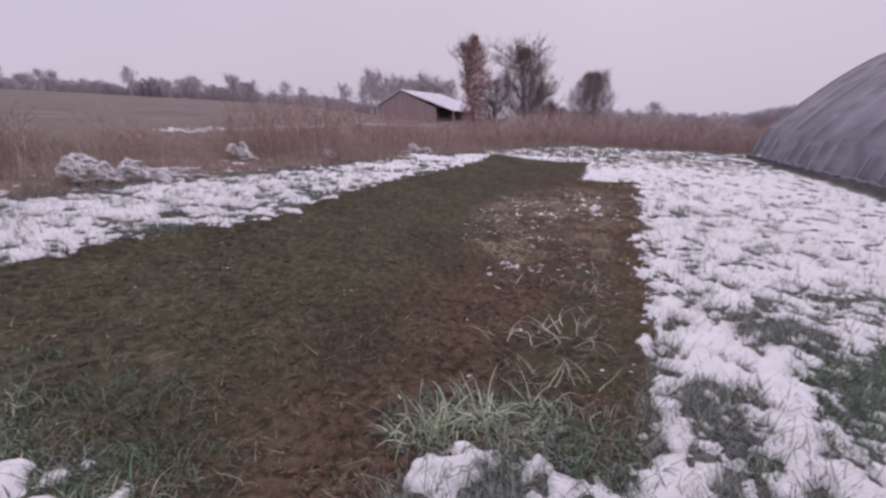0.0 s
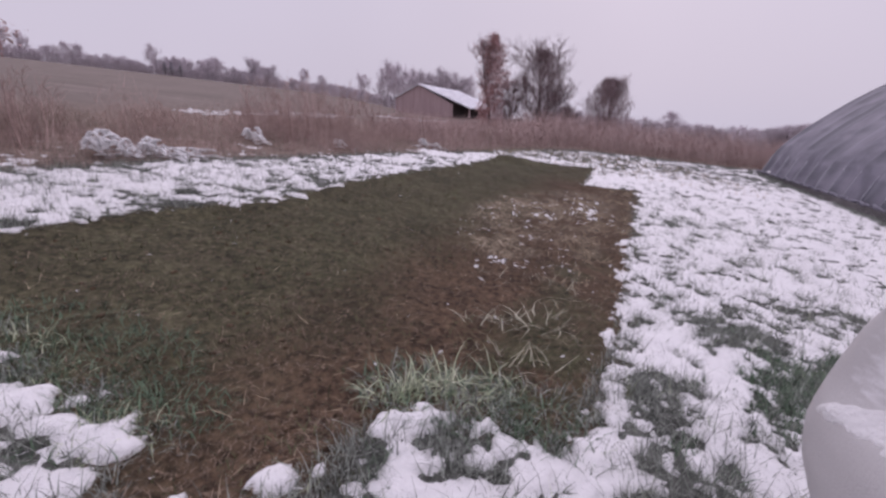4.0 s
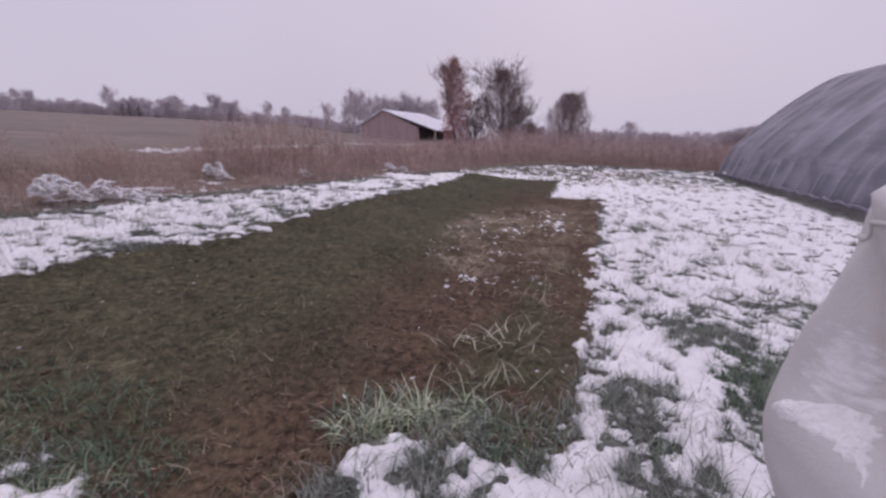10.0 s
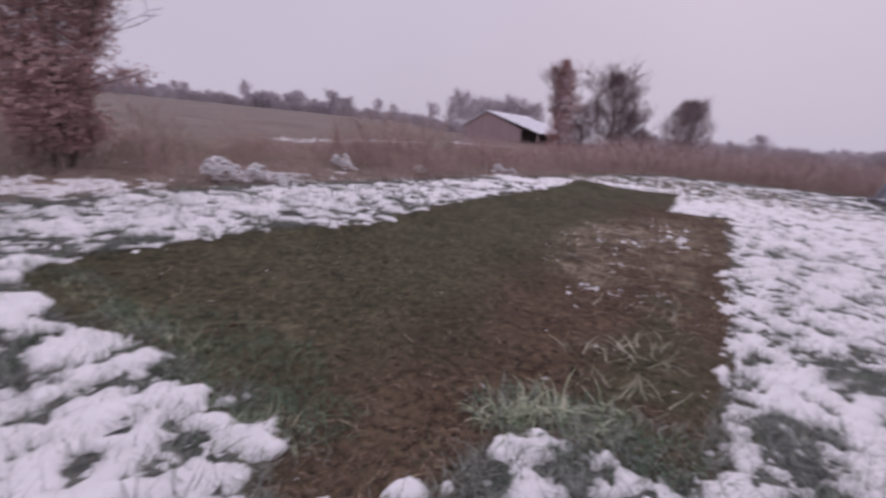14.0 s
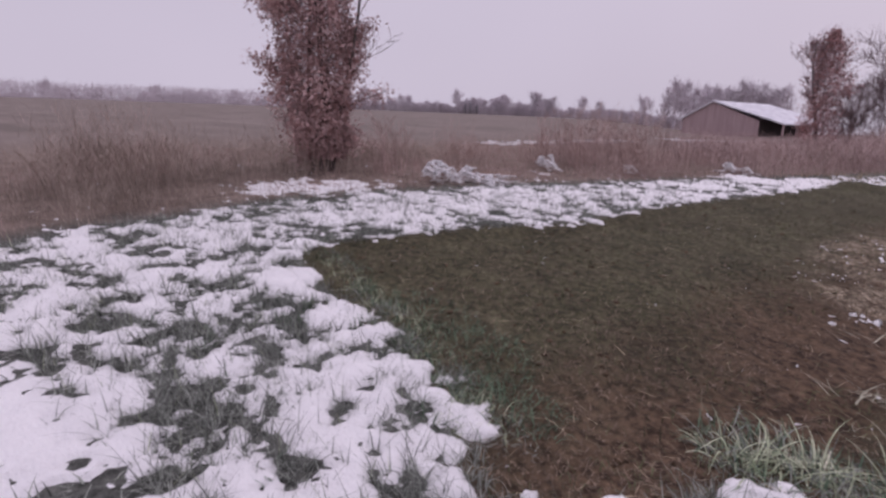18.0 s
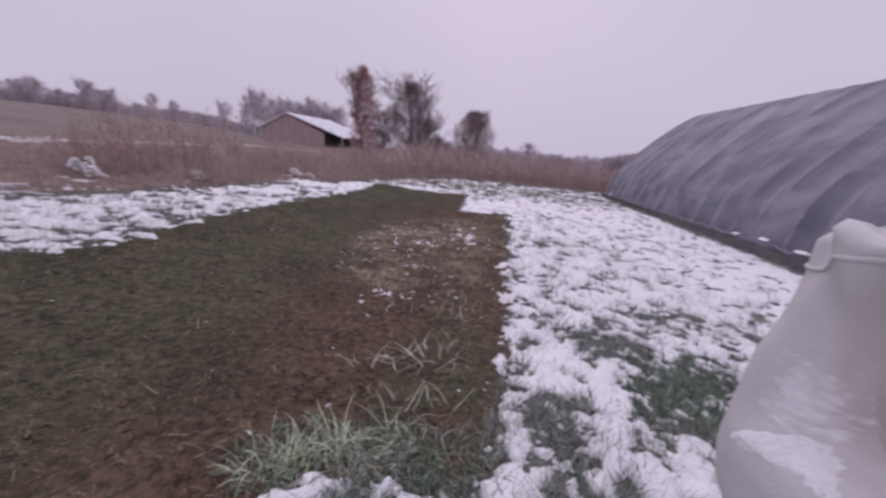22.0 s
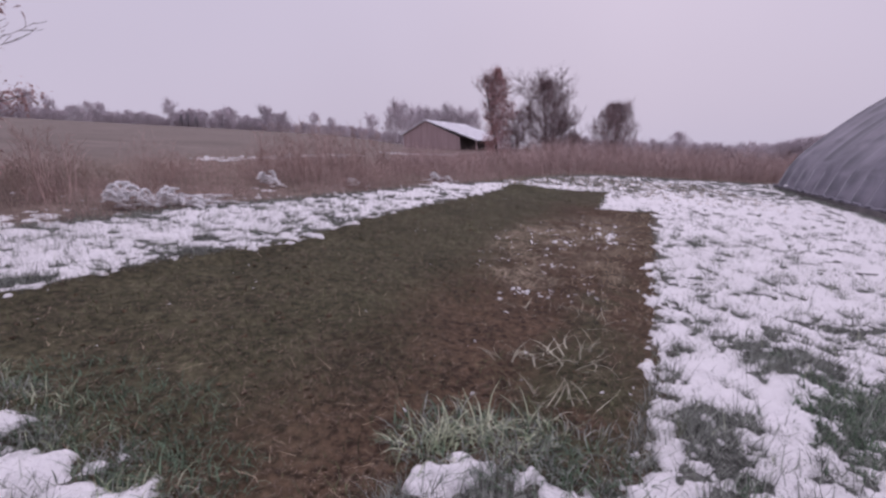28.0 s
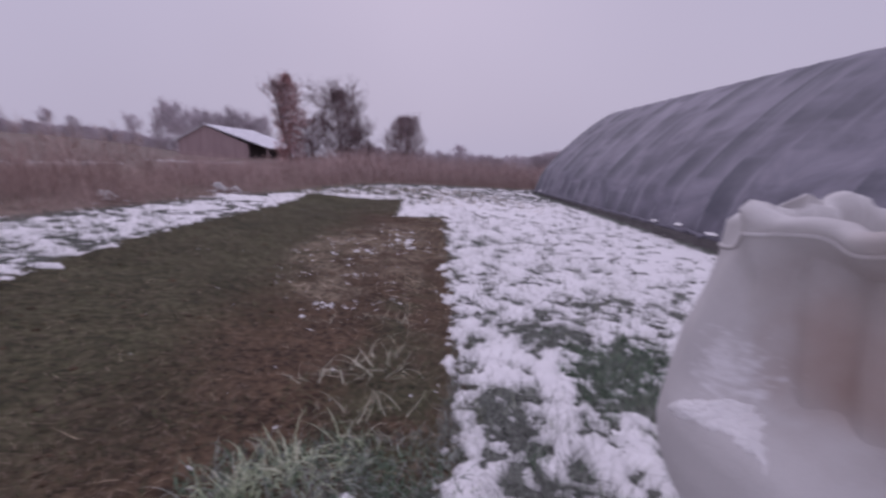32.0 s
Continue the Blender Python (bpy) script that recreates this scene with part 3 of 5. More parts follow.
v, q = ribbons(on_ground(x, y, -0.014), RNG.uniform(0, 6.28, n), RNG.uniform(1.1, 1.55, n), RNG.uniform(-0.2, 0.5, n), RNG.uniform(0.05, 0.17, n), RNG.uniform(0.003, 0.005, n), 4)
tagged(new("dead_straw", mesh_of("dead_straw", v, q, STRAW)), "flattened dead straw lying on bare soil", "straw", kind="stuff")


n = 40000
x, y = RNG.uniform(-0.2, 5.0, n), RNG.uniform(3.2, 11.5, n)
keep = (inside(PLOT, x, y) > 0) & (RNG.random(n) < smoothstep(-0.9, 0.1, x - 0.385 * y) * smoothstep(3.6, 5.4, y) * smoothstep(0.38, 0.6, rough_noise(x, y, 0.6)))
x, y = x[keep], y[keep]
n = len(x)
v, q = ribbons(on_ground(x, y, -0.016), RNG.uniform(0, 6.28, n), RNG.uniform(1.0, 1.55, n), RNG.uniform(-0.2, 0.5, n), RNG.uniform(0.05, 0.17, n), RNG.uniform(0.004, 0.009, n), 3)
tagged(new("dead_straw", mesh_of("dead_straw", v, q, STRAW)), "pale flattened straw along the trampled side of the plot", "straw", kind="stuff")


def lumps(name, x, y, size, mat, label, category, flat=0.6, rise=0.0, long=1.0):
    """Many small uneven lumps half sunk in the ground, joined."""
    t = (1 + 5**0.5) / 2
    ico = np.array([(-1, t, 0), (1, t, 0), (-1, -t, 0), (1, -t, 0), (0, -1, t), (0, 1, t), (0, -1, -t), (0, 1, -t), (t, 0, -1), (t, 0, 1), (-t, 0, -1), (-t, 0, 1)]) / 1.9
    tri = np.array([(0, 11, 5), (0, 5, 1), (0, 1, 7), (0, 7, 10), (0, 10, 11), (1, 5, 9), (5, 11, 4), (11, 10, 2), (10, 7, 6), (7, 1, 8),
                    (3, 9, 4), (3, 4, 2), (3, 2, 6), (3, 6, 8), (3, 8, 9), (4, 9, 5), (2, 4, 11), (6, 2, 10), (8, 6, 7), (9, 8, 1)])
    n = len(x)
    v = ico[None] * RNG.uniform(0.6, 1.25, (n, 12, 1)) * size[:, None, None] * np.array([1, 1, flat])
    base = on_ground(x, y, 0)
    base[:, 2] += rise
    v = v * RNG.uniform(0.7, 1.4, (n, 1, 3)) * np.array([long, 1 / long**0.5, 1])
    a = RNG.uniform(0, 2 * np.pi, (n, 1))
    v = np.stack([v[..., 0] * np.cos(a) - v[..., 1] * np.sin(a), v[..., 0] * np.sin(a) + v[..., 1] * np.cos(a), v[..., 2]], -1) + base[:, None]
    return tagged(new(name, mesh_of(name, v.reshape(-1, 3), (np.arange(n)[:, None, None] * 12 + tri).reshape(-1, 3), mat)), label, category, kind="stuff")


n = 3000
x, y = RNG.uniform(-4, 5, n), 1.2 + 11 * RNG.random(n) ** 1.5
keep = inside(PLOT, x, y) > 0.1
x, y = x[keep], y[keep]
lumps("soil_clods", x, y, 0.006 + 0.022 * RNG.random(len(x)) ** 3, SOIL_CLOD, "loose brown soil crumbs and clods", "soil")
n = 900
x, y = RNG.uniform(-4, 5, n), 1.2 + 11 * RNG.random(n) ** 1.4
side = x - 0.385 * y
keep = (inside(PLOT, x, y) > 0.05) & (RNG.random(n) < 0.15 + 0.6 * smoothstep(-1.0, 0.0, side) * smoothstep(0.45, 0.6, rough_noise(x, y, 0.6)))
x, y = x[keep], y[keep]
t = RNG.random(900)
t = t[(rough_noise(t * 60, t * 0, 1.6, 3) > 0.56)]
bx, by = np.interp(t, [0, 0.4, 1.0], [-9.6, -6.6, -2.0]), np.interp(t, [0, 0.4, 1.0], [14.0, 22.0, 55.0])
v = len(t)
keep_x, keep_y = x, y
loose = len(x)
lumps("snow_bank", bx + RNG.normal(0, 0.35, v), by + RNG.normal(0, 0.35, v), RNG.uniform(0.05, 0.12, v) * (1 + 1.6 * t), SNOW, "old snow lying along the edge of a field", "snow", 0.45)
n = 6500
x, y = RNG.uniform(-0.3, 4.6, n), RNG.uniform(2.6, 11.5, n)
zone = np.clip(blobs(x, y, [(1.3, 7.3, 1.0, 2.4, -20), (2.4, 8.2, 1.0, 2.4, -22), (1.0, 5.0, 0.8, 1.0, -20), (1.75, 5.3, 0.5, 0.8, -20), (0.35, 3.1, 0.3, 0.35, 0)]) * 2, 0, 1)
keep = (inside(PLOT, x, y) > 0.03) & (RNG.random(n) < zone * smoothstep(0.46, 0.64, rough_noise(x + 8, y, 0.38, 3, 0.7)))
keep_x, keep_y = np.concatenate([keep_x, x[keep]]), np.concatenate([keep_y, y[keep]])
x, y = keep_x, keep_y
lumps("snow_crumbs", x, y, 0.004 + np.where(np.arange(len(x)) < loose, 0.013, 0.024) * RNG.random(len(x)) ** 3, SNOW, "scattered crumbs of old snow on soil", "snow", 0.22, long=2.1)


def tuft(cx, cy, n, radius, length, mat, label, width=0.007, lean=0.9, lying=False):
    a, r = RNG.uniform(0, 2 * np.pi, n), radius * np.sqrt(RNG.random(n))
    x, y = cx + r * np.cos(a), cy + 0.7 * r * np.sin(a)
    az = np.where(RNG.random(n) < 0.25, a, RNG.uniform(0, 2 * np.pi, n))
    v, q = ribbons(on_ground(x, y) - np.array([cx, cy, float(height(cx, cy))]), az, RNG.uniform(0.7, 1.35, n) if lying else RNG.uniform(0.05, 0.55 * lean, n), RNG.uniform(0.0, 0.9, n) if lying else RNG.uniform(0.7, 2.5, n),
                   length * RNG.uniform(0.35, 1.15, n), width * RNG.uniform(0.6, 1.4, n), 7, curl=RNG.normal(0, 1.3 if lying else 0.7, n))
    ob = new("grass_tuft", mesh_of("grass_tuft", v, q, mat))
    ob.location = (cx, cy, float(height(cx, cy)))
    return tagged(ob, label, "grass tuft", "tufts of long grass", "stuff")


for cx, cy, k, wide, long in ((-0.22, 2.08, 46, 0.14, 0.28), (-0.04, 2.20, 60, 0.16, 0.30), (0.12, 2.30, 54, 0.15, 0.32), (0.28, 2.16, 46, 0.16, 0.28), (0.46, 2.34, 24, 0.15, 0.30)):
    tuft(cx, cy, k, wide, long, BLADE_PALE, "pale frosted tuft of long arching grass by dark soil", 0.0085, 2.0)
tuft(0.10, 2.16, 620, 0.52, 0.17, GREEN_BLADE, "green wet grass round a frosted tuft", 0.0075, 1.6)
tuft(0.06, 2.16, 260, 0.46, 0.20, BLADE, "grey-green matted grass round a frosted tuft", 0.0075, 1.5)
for cx, cy in ((0.42, 3.15), (0.60, 3.28), (0.80, 3.22), (0.92, 3.34)):
    tuft(cx, cy, 14, 0.18, 0.32, PALE_STEM, "sparse pale bent grass blades on dark soil", 0.0085, lying=True)
tuft(0.62, 2.95, 420, 0.55, 0.11, OLIVE_BLADE, "dark olive tuft of flattened grass", 0.006, 1.9)
tuft(0.80, 2.50, 480, 0.50, 0.13, OLIVE_BLADE, "dark olive tuft of flattened grass", 0.006, 1.9)
tuft(1.15, 3.5, 420, 0.55, 0.10, OLIVE_BLADE, "dark olive tuft of flattened grass", 0.006, 1.9)
tuft(0.02, 2.26, 12, 0.26, 0.30, PALE_STEM, "bleached blades standing over a green tuft", 0.0085, 2.2)
tuft(0.55, 2.60, 30, 0.40, 0.28, PALE_STEM, "a few pale grass blades lying over dark grass", 0.0075, lying=True)
tuft(0.95, 4.1, 46, 0.55, 0.22, PALE_STEM, "thin pale blades lying on trampled soil", 0.006, lying=True)
tuft(0.60, 2.15, 260, 0.40, 0.16, BLADE, "grey-green wet grass between soil and snow", 0.007, 1.4)
tuft(-0.55, 1.55, 120, 0.36, 0.10, OLIVE_BLADE, "short brown-green grass beside the soil")
tuft(0.7, 2.0, 200, 0.34, 0.13, GREEN_BLADE, "green grass at the edge of snow")
for k in range(22):
    u = (k + RNG.random()) / 22
    cx = float(np.interp(u, [0, 0.35, 0.7, 1.0], [-3.75, -3.1, -2.2, -1.1])) + RNG.normal(0, 0.06)
    cy = float(np.interp(u, [0, 0.35, 0.7, 1.0], [2.75, 2.45, 1.98, 1.42])) + RNG.normal(0, 0.06)
    tuft(cx, cy, int(RNG.integers(50, 120)), RNG.uniform(0.12, 0.24), RNG.uniform(0.09, 0.16), (BLADE, GREEN_BLADE, BLADE_PALE)[k % 3], "small grass tuft between bare soil and snow", 0.006, 1.4)
tuft(-1.75, 2.1, 520, 0.50, 0.12, GREEN_BLADE, "cool green grass between soil and snow")
tuft(-2.3, 2.35, 380, 0.48, 0.11, GREEN_BLADE, "cool green grass between soil and snow")
tuft(-1.3, 1.75, 320, 0.36, 0.14, GREEN_BLADE, "green grass tuft by the snow's edge")
tuft(1.55, 2.35, 200, 0.45, 0.17, BLADE, "grey-green grass tuft poking out of snow")
tuft(2.1, 2.15, 150, 0.35, 0.14, BLADE, "grey-green grass tuft among snow flecks")
tuft(2.6, 2.6, 1100, 0.60, 0.10, GREEN_BLADE, "dark green patch of broad-leaved turf in snow", 0.013, 1.8)
tuft(3.05, 2.85, 1100, 0.60, 0.10, GREEN_BLADE, "dark green patch of broad-leaved turf in snow", 0.013, 1.8)
tuft(2.9, 4.45, 60, 0.2, 0.16, BLADE, "single grass tuft standing out of snow")
tuft(3.57, 4.05, 60, 0.22, 0.14, BLADE, "single grass tuft standing out of snow")


# ---- weeds: a band of dry stems along the mown ground ----
def weeds(name, x, y, tall, mat, label, twigs=5, width=0.008):
    n = len(x)
    base = np.stack([x, y, land(x, y) - 0.03], -1)
    az, lean, bend = RNG.uniform(0, 2 * np.pi, n), RNG.uniform(0, 0.45, n), RNG.uniform(0, 0.8, n)
    pieces = [ribbons(base, az, lean, bend, tall, np.full(n, width) * RNG.uniform(0.7, 1.3, n), 3)]
    for k in range(twigs):
        t = RNG.uniform(0.35, 0.97, n)
        mid = lean + bend * t / 2
        at = base + (t * tall)[:, None] * np.stack([np.sin(mid) * np.cos(az), np.sin(mid) * np.sin(az), np.cos(mid)], -1)
        pieces.append(ribbons(at, RNG.uniform(0, 2 * np.pi, n), RNG.uniform(0.4, 1.5, n), RNG.uniform(-0.7, 0.6, n), tall * RNG.uniform(0.12, 0.40, n), np.full(n, width * 0.8), 2))
    v, q = join_arrays(pieces)
    return tagged(new(name, mesh_of(name, v, q, mat)), label, "weeds", kind="stuff")


def scatter(n, x0, x1, y0, y1):
    return RNG.uniform(x0, x1, n), RNG.uniform(y0, y1, n)


x, y = scatter(150000, -24, 3, -5, 24)
pb = past_brush(x, y)
clump = rough_noise(x, y, 1.7, 3)
bush = np.clip(blobs(x, y, [(-3.7, 12.4, 2.2, 1.3, 62), (-4.6, 12.0, 1.6, 1.2, 60), (-3.0, 13.2, 1.2, 1.0, 60), (-6.2, 9.0, 0.9, 0.6, 30), (-7.6, 4.6, 1.2, 1.0, 80), (-8.4, 2.6, 1.4, 1.2, 90), (-1.2, 16.0, 1.6, 1.0, 55)]) * 2, 0, 1)
low = np.clip(blobs(x, y, WEED_SNOW) * 2, 0, 1)
keep = (pb > 0.0) & (pb < 6.5) & (RNG.random(len(x)) < (0.30 + 0.5 * smoothstep(0.42, 0.62, clump) + 0.6 * bush) * (1 - 0.8 * low) * smoothstep(7.0, 4.0, pb)) & (y > -4)
x, y, pb, clump, bush, low = (v[keep] for v in (x, y, pb, clump, bush, low))
tall = (0.26 + 0.30 * smoothstep(0.4, 0.7, clump) + 0.72 * bush) * np.where((x > -0.24 * y) & (x < -0.03 * y) & (y > 12.5), 0.40, 1.0) * RNG.uniform(0.6, 1.2, len(x)) * smoothstep(-0.5, 0.5, pb) * (1 - 0.4 * low)
red = rough_noise(x + 9, y, 2.2, 2) + 0.16 * smoothstep(4, 8, y) - 0.12 * smoothstep(2, -1, y) > 0.53
weeds("weeds", x[red], y[red], tall[red], STEM_RED, "reddish-brown dry weeds beside the snowy strip", 9, 0.005)
weeds("weeds", x[~red], y[~red], tall[~red], STEM_GREY, "grey-brown dead weeds beside the snowy strip", 9, 0.006)
x, y = scatter(60000, -14, 1, -3, 15)
pb = past_brush(x, y)
keep = (pb > -0.15) & (pb < 3.0) & (RNG.random(len(x)) < (0.75 - 0.5 * np.clip(blobs(x, y, WEED_SNOW) * 2, 0, 1)) * smoothstep(-0.15, 0.5, pb) * smoothstep(0.3, 0.55, rough_noise(x, y, 0.6, 3)))
x, y = x[keep], y[keep]
red = rough_noise(x + 9, y, 1.2, 2) > 0.5
for pick, mat, label in ((red, STEM_RED, "low reddish dead weeds at the edge of snow"), (~red, STEM_GREY, "low grey-brown dead weeds at the edge of snow")):
    weeds("low_weeds", x[pick], y[pick], RNG.uniform(0.10, 0.32, pick.sum()), mat, label, 5, 0.006)
# snow caught on bent weeds: each bundle of stems arches over under its load
ARCHES = [(-5.75, 6.55, -5.36, 7.10, 0.40, 110), (-5.52, 6.75, -5.25, 7.25, 0.36, 60), (-5.30, 7.05, -4.95, 7.45, 0.30, 80), (-5.15, 7.35, -4.70, 7.75, 0.16, 80), (-4.95, 7.55, -4.45, 7.95, 0.12, 70),
          (-4.85, 10.3, -4.55, 10.5, 0.36, 50), (-4.70, 10.2, -4.35, 10.3, 0.22, 40), (-1.20, 14.3, -0.9, 14.6, 0.30, 50), (-0.9, 14.5, -0.5, 14.8, 0.2, 40), (-3.2, 11.6, -2.9, 11.8, 0.22, 30)]
for ax, ay, ex, ey, up, k in ARCHES:
    stems, beads = k // 6, 24
    way = math.atan2(ey - ay, ex - ax) + RNG.normal(0, 0.75, stems)
    long = math.hypot(ex - ax, ey - ay) * RNG.uniform(0.35, 1.0, stems)
    t = np.linspace(0.08, 1, beads)[None]
    f = RNG.random((stems, 1)) * 0.6
    x = ax + (ex - ax) * f + RNG.normal(0, 0.06, (stems, 1)) + np.cos(way)[:, None] * long[:, None] * t
    y = ay + (ey - ay) * f + RNG.normal(0, 0.06, (stems, 1)) + np.sin(way)[:, None] * long[:, None] * t
    rise = up * RNG.uniform(0.15, 1.0, (stems, 1)) ** 1.2 * np.sin(np.pi * (0.15 + 0.7 * t)) + 0.02
    load = rough_noise(x + 60, y, 0.16, 2) > 0.40
    x, y, rise = x[load], y[load], rise[load]
    lumps("weed_snow", x, y, RNG.uniform(0.012, 0.030, len(x)) * (1 + 0.05 * ay), SNOW, "clumps of snow caught on arching bent weeds", "snow", 0.55, rise, 1.5)
    n = k // 2
    t = RNG.random(n)
    x, y = ax + (ex - ax) * t + RNG.normal(0, 0.16, n) - 0.06, ay + (ey - ay) * t + RNG.normal(0, 0.16, n) + 0.12
    weeds("bent_weeds", x, y, up * RNG.uniform(0.4, 1.2, n), STEM_RED, "reddish weeds bent over under snow", 7, 0.006)
x, y = scatter(60000, -3, 40, 14, 48)
pb = past_brush(x, y)
keep = (pb > 0.1) & (pb < 8.0)
x, y, pb = x[keep], y[keep], pb[keep]
tall = (0.62 + 0.95 * smoothstep(3.0, 13.0, np.degrees(np.arctan2(x, y))) + 0.5 * rough_noise(x, y, 2.0, 2)) * RNG.uniform(0.6, 1.15, len(x)) * smoothstep(-0.8, 0.8, pb)
weeds("tall_weeds", x, y, tall, STEM_FAR, "dense tall reddish-brown weeds across the far lawn", 6, 0.012)


# ---- trees ----
def limb(pts, radii, sides=5):
    """A tapered tube along points."""
    pts = [Vector(p) for p in pts]
    rings = []
    for k, p in enumerate(pts):
        d = (pts[min(k + 1, len(pts) - 1)] - pts[max(k - 1, 0)]).normalized()
        u = d.orthogonal().normalized()
        w = d.cross(u)
        rings.append([p + (u * math.cos(2 * math.pi * s / sides) + w * math.sin(2 * math.pi * s / sides)) * radii[k] for s in range(sides)])
    v = np.array([list(q) for ring in rings for q in ring])
    f = [[k * sides + s, k * sides + (s + 1) % sides, (k + 1) * sides + (s + 1) % sides, (k + 1) * sides + s] for k in range(len(pts) - 1) for s in range(sides)]
    return v, np.array(f)


def branching(rnd, start, way, length, radius, levels, out, spread=0.6, kids=4, up=0.25, thin=0.006):
    """Limbs of a bare crown: fills out[0] with tubes and out[1] with twig tips (place, way, length)."""
    pts, p, d = [start.copy()], start.copy(), way.copy()
    n = 4
    for k in range(n):
        d = (d + Vector((rnd.gauss(0, 0.16), rnd.gauss(0, 0.16), rnd.gauss(0, 0.10) + up * 0.25))).normalized()
        p = p + d * length / n
        pts.append(p.copy())
    out[0].append(limb(pts, [max(thin, radius * (1 - 0.75 * k / n)) for k in range(n + 1)], 5 if levels > 1 else 3))
    if levels == 0:
        return
    for k in range(kids):
        t = 0.3 + 0.7 * (k + rnd.random()) / kids
        i = min(int(t * n), n - 1)
        at = pts[i].lerp(pts[i + 1], t * n - i)
        a = rnd.uniform(0, 2 * math.pi)
        s = d.orthogonal().normalized()
        s.rotate(Matrix.Rotation(a, 3, d))
        way2 = (d * (1 - spread * 0.6) + s * spread * rnd.uniform(0.6, 1.3) + Vector((0, 0, up))).normalized()
        branching(rnd, at, way2, length * rnd.uniform(0.45, 0.7), max(thin, radius * 0.45), levels - 1, out, spread, kids, up, thin)


def tree(name, place, tall, seed, bark, twig, label, stems=1, spread=0.6, kids=5, levels=3, up=0.25, crown_from=0.25, radius=0.12, thin=0.008, leaf=None, leaves=0, leaf_size=0.06, narrow=1.0, mains=15, tilt=0.12, clad=None, spray=None, lobes=26, fill=0.55, reach_to=()):
    rnd = random.Random(seed)
    root = new(name)
    root.location = place
    trunks, crown = [[], []], [[], []]
    for k in range(stems):
        a = rnd.uniform(0, 6.28)
        p = Vector((0.18 * math.cos(a), 0.18 * math.sin(a), -0.1)) if stems > 1 else Vector((0, 0, -0.1))
        d = Vector((tilt * math.cos(a), tilt * math.sin(a), 1)).normalized() if stems > 1 else Vector((rnd.gauss(0, 0.04), rnd.gauss(0, 0.04), 1)).normalized()
        pts = [p.copy()]
        n = 7
        for i in range(n):
            d = (d + Vector((rnd.gauss(0, 0.06), rnd.gauss(0, 0.06), 0.1))).normalized()
            p = p + d * tall * 0.88 / n
            pts.append(p.copy())
        trunks[0].append(limb(pts, [radius * (1 - 0.8 * i / n) for i in range(n + 1)], 7))
        for j in range(max(4, mains // stems)):
            t = crown_from + (1 - crown_from) * rnd.random()
            i = min(int(t * n), n - 1)
            at = pts[i].lerp(pts[i + 1], t * n - i)
            b = rnd.uniform(0, 6.28)
            w = Vector((math.cos(b), math.sin(b), 0.55 + 0.5 * rnd.random())).normalized()
            reach = tall * narrow * rnd.uniform(0.2, 0.42) * (0.45 + 0.9 * math.sin(math.pi * min(1, (t - crown_from) / (1.02 - crown_from) * 0.75 + 0.2)))
            branching(rnd, at, w, reach, radius * 0.35 * (1.1 - t), levels - 1, crown, spread, kids, up, thin)
    v, q = join_arrays(trunks[0])
    part("trunk", mesh_of("trunk", v, q, bark), bark, root)
    for ex, ey, ez in reach_to:
        crown[0].append(limb([(0.05 * ex, 0.05 * ey, 0.66 * ez), (0.5 * ex, 0.5 * ey, 0.84 * ez), (ex, ey, ez)], [0.022, 0.014, 0.005], 5))
    v, q = join_arrays(crown[0])
    top = part("crown", mesh_of("crown", v, q, twig), twig, root)
    if leaf:
        rng = np.random.default_rng(seed)
        tips = v[rng.integers(0, len(v), leaves)] + rng.normal(0, 0.05, (leaves, 3))
        if clad:
            share, wide, foot = clad
            k = int(leaves * share)
            h = rng.random(k) ** 1.15
            # ragged column: lobes of foliage with gaps between them
            ang = rng.uniform(0, 6.28, k)
            taper = np.interp(h, [0, 0.1, 0.25, 0.45, 0.8, 1.0], [foot, foot + 0.1, 0.74, 0.80, 0.6, 0.15])
            rr = wide * taper * np.sqrt(rng.random(k))
            tips[:k] = np.stack([rr * np.cos(ang), rr * np.sin(ang), 0.04 * tall + 0.95 * tall * h], -1)
            half = k * 4 // 10
            bunch = rng.integers(0, lobes, half)
            ba, bh = rng.uniform(0, 6.28, lobes), (np.arange(lobes) + rng.random(lobes)) / lobes
            br = wide * np.interp(bh, [0, 0.1, 0.25, 0.45, 0.8, 1.0], [foot + 0.05, foot + 0.15, 0.85, 0.95, 0.75, 0.3]) * rng.uniform(0.7, 1.15, lobes)
            size = wide * rng.uniform(0.12, 0.24, lobes)
            mid = np.stack([br * np.cos(ba), br * np.sin(ba), tall * (0.05 + 0.92 * bh)], -1)
            tips[:half] = mid[bunch] + rng.normal(0, 1, (half, 3)) * size[bunch][:, None] * np.array([1, 1, 1.2])
        # leafy limbs that stand out from the column
        for k, (ex, ey, ez) in enumerate(reach_to):
            f = rng.uniform(0.35, 1.02, (420, 1))
            tips[-420 * (k + 1):len(tips) - 420 * k] = np.array([[ex, ey, ez]]) * f * np.array([1, 1, 0]) + np.array([0, 0, ez]) * (0.72 + 0.28 * f) + rng.normal(0, 0.10, (420, 3))
        lv, lq = ribbons(tips, rng.uniform(0, 6.28, leaves), rng.uniform(0.8, 2.6, leaves), rng.uniform(-0.5, 0.8, leaves), leaf_size * rng.uniform(0.7, 1.4, leaves), leaf_size * 0.75 * rng.uniform(0.7, 1.2, leaves), 2, rng.uniform(0, 6.28, leaves))
        part("leaves", mesh_of("leaves", lv, lq, leaf), leaf, top, "dry dark red leaves still hanging")
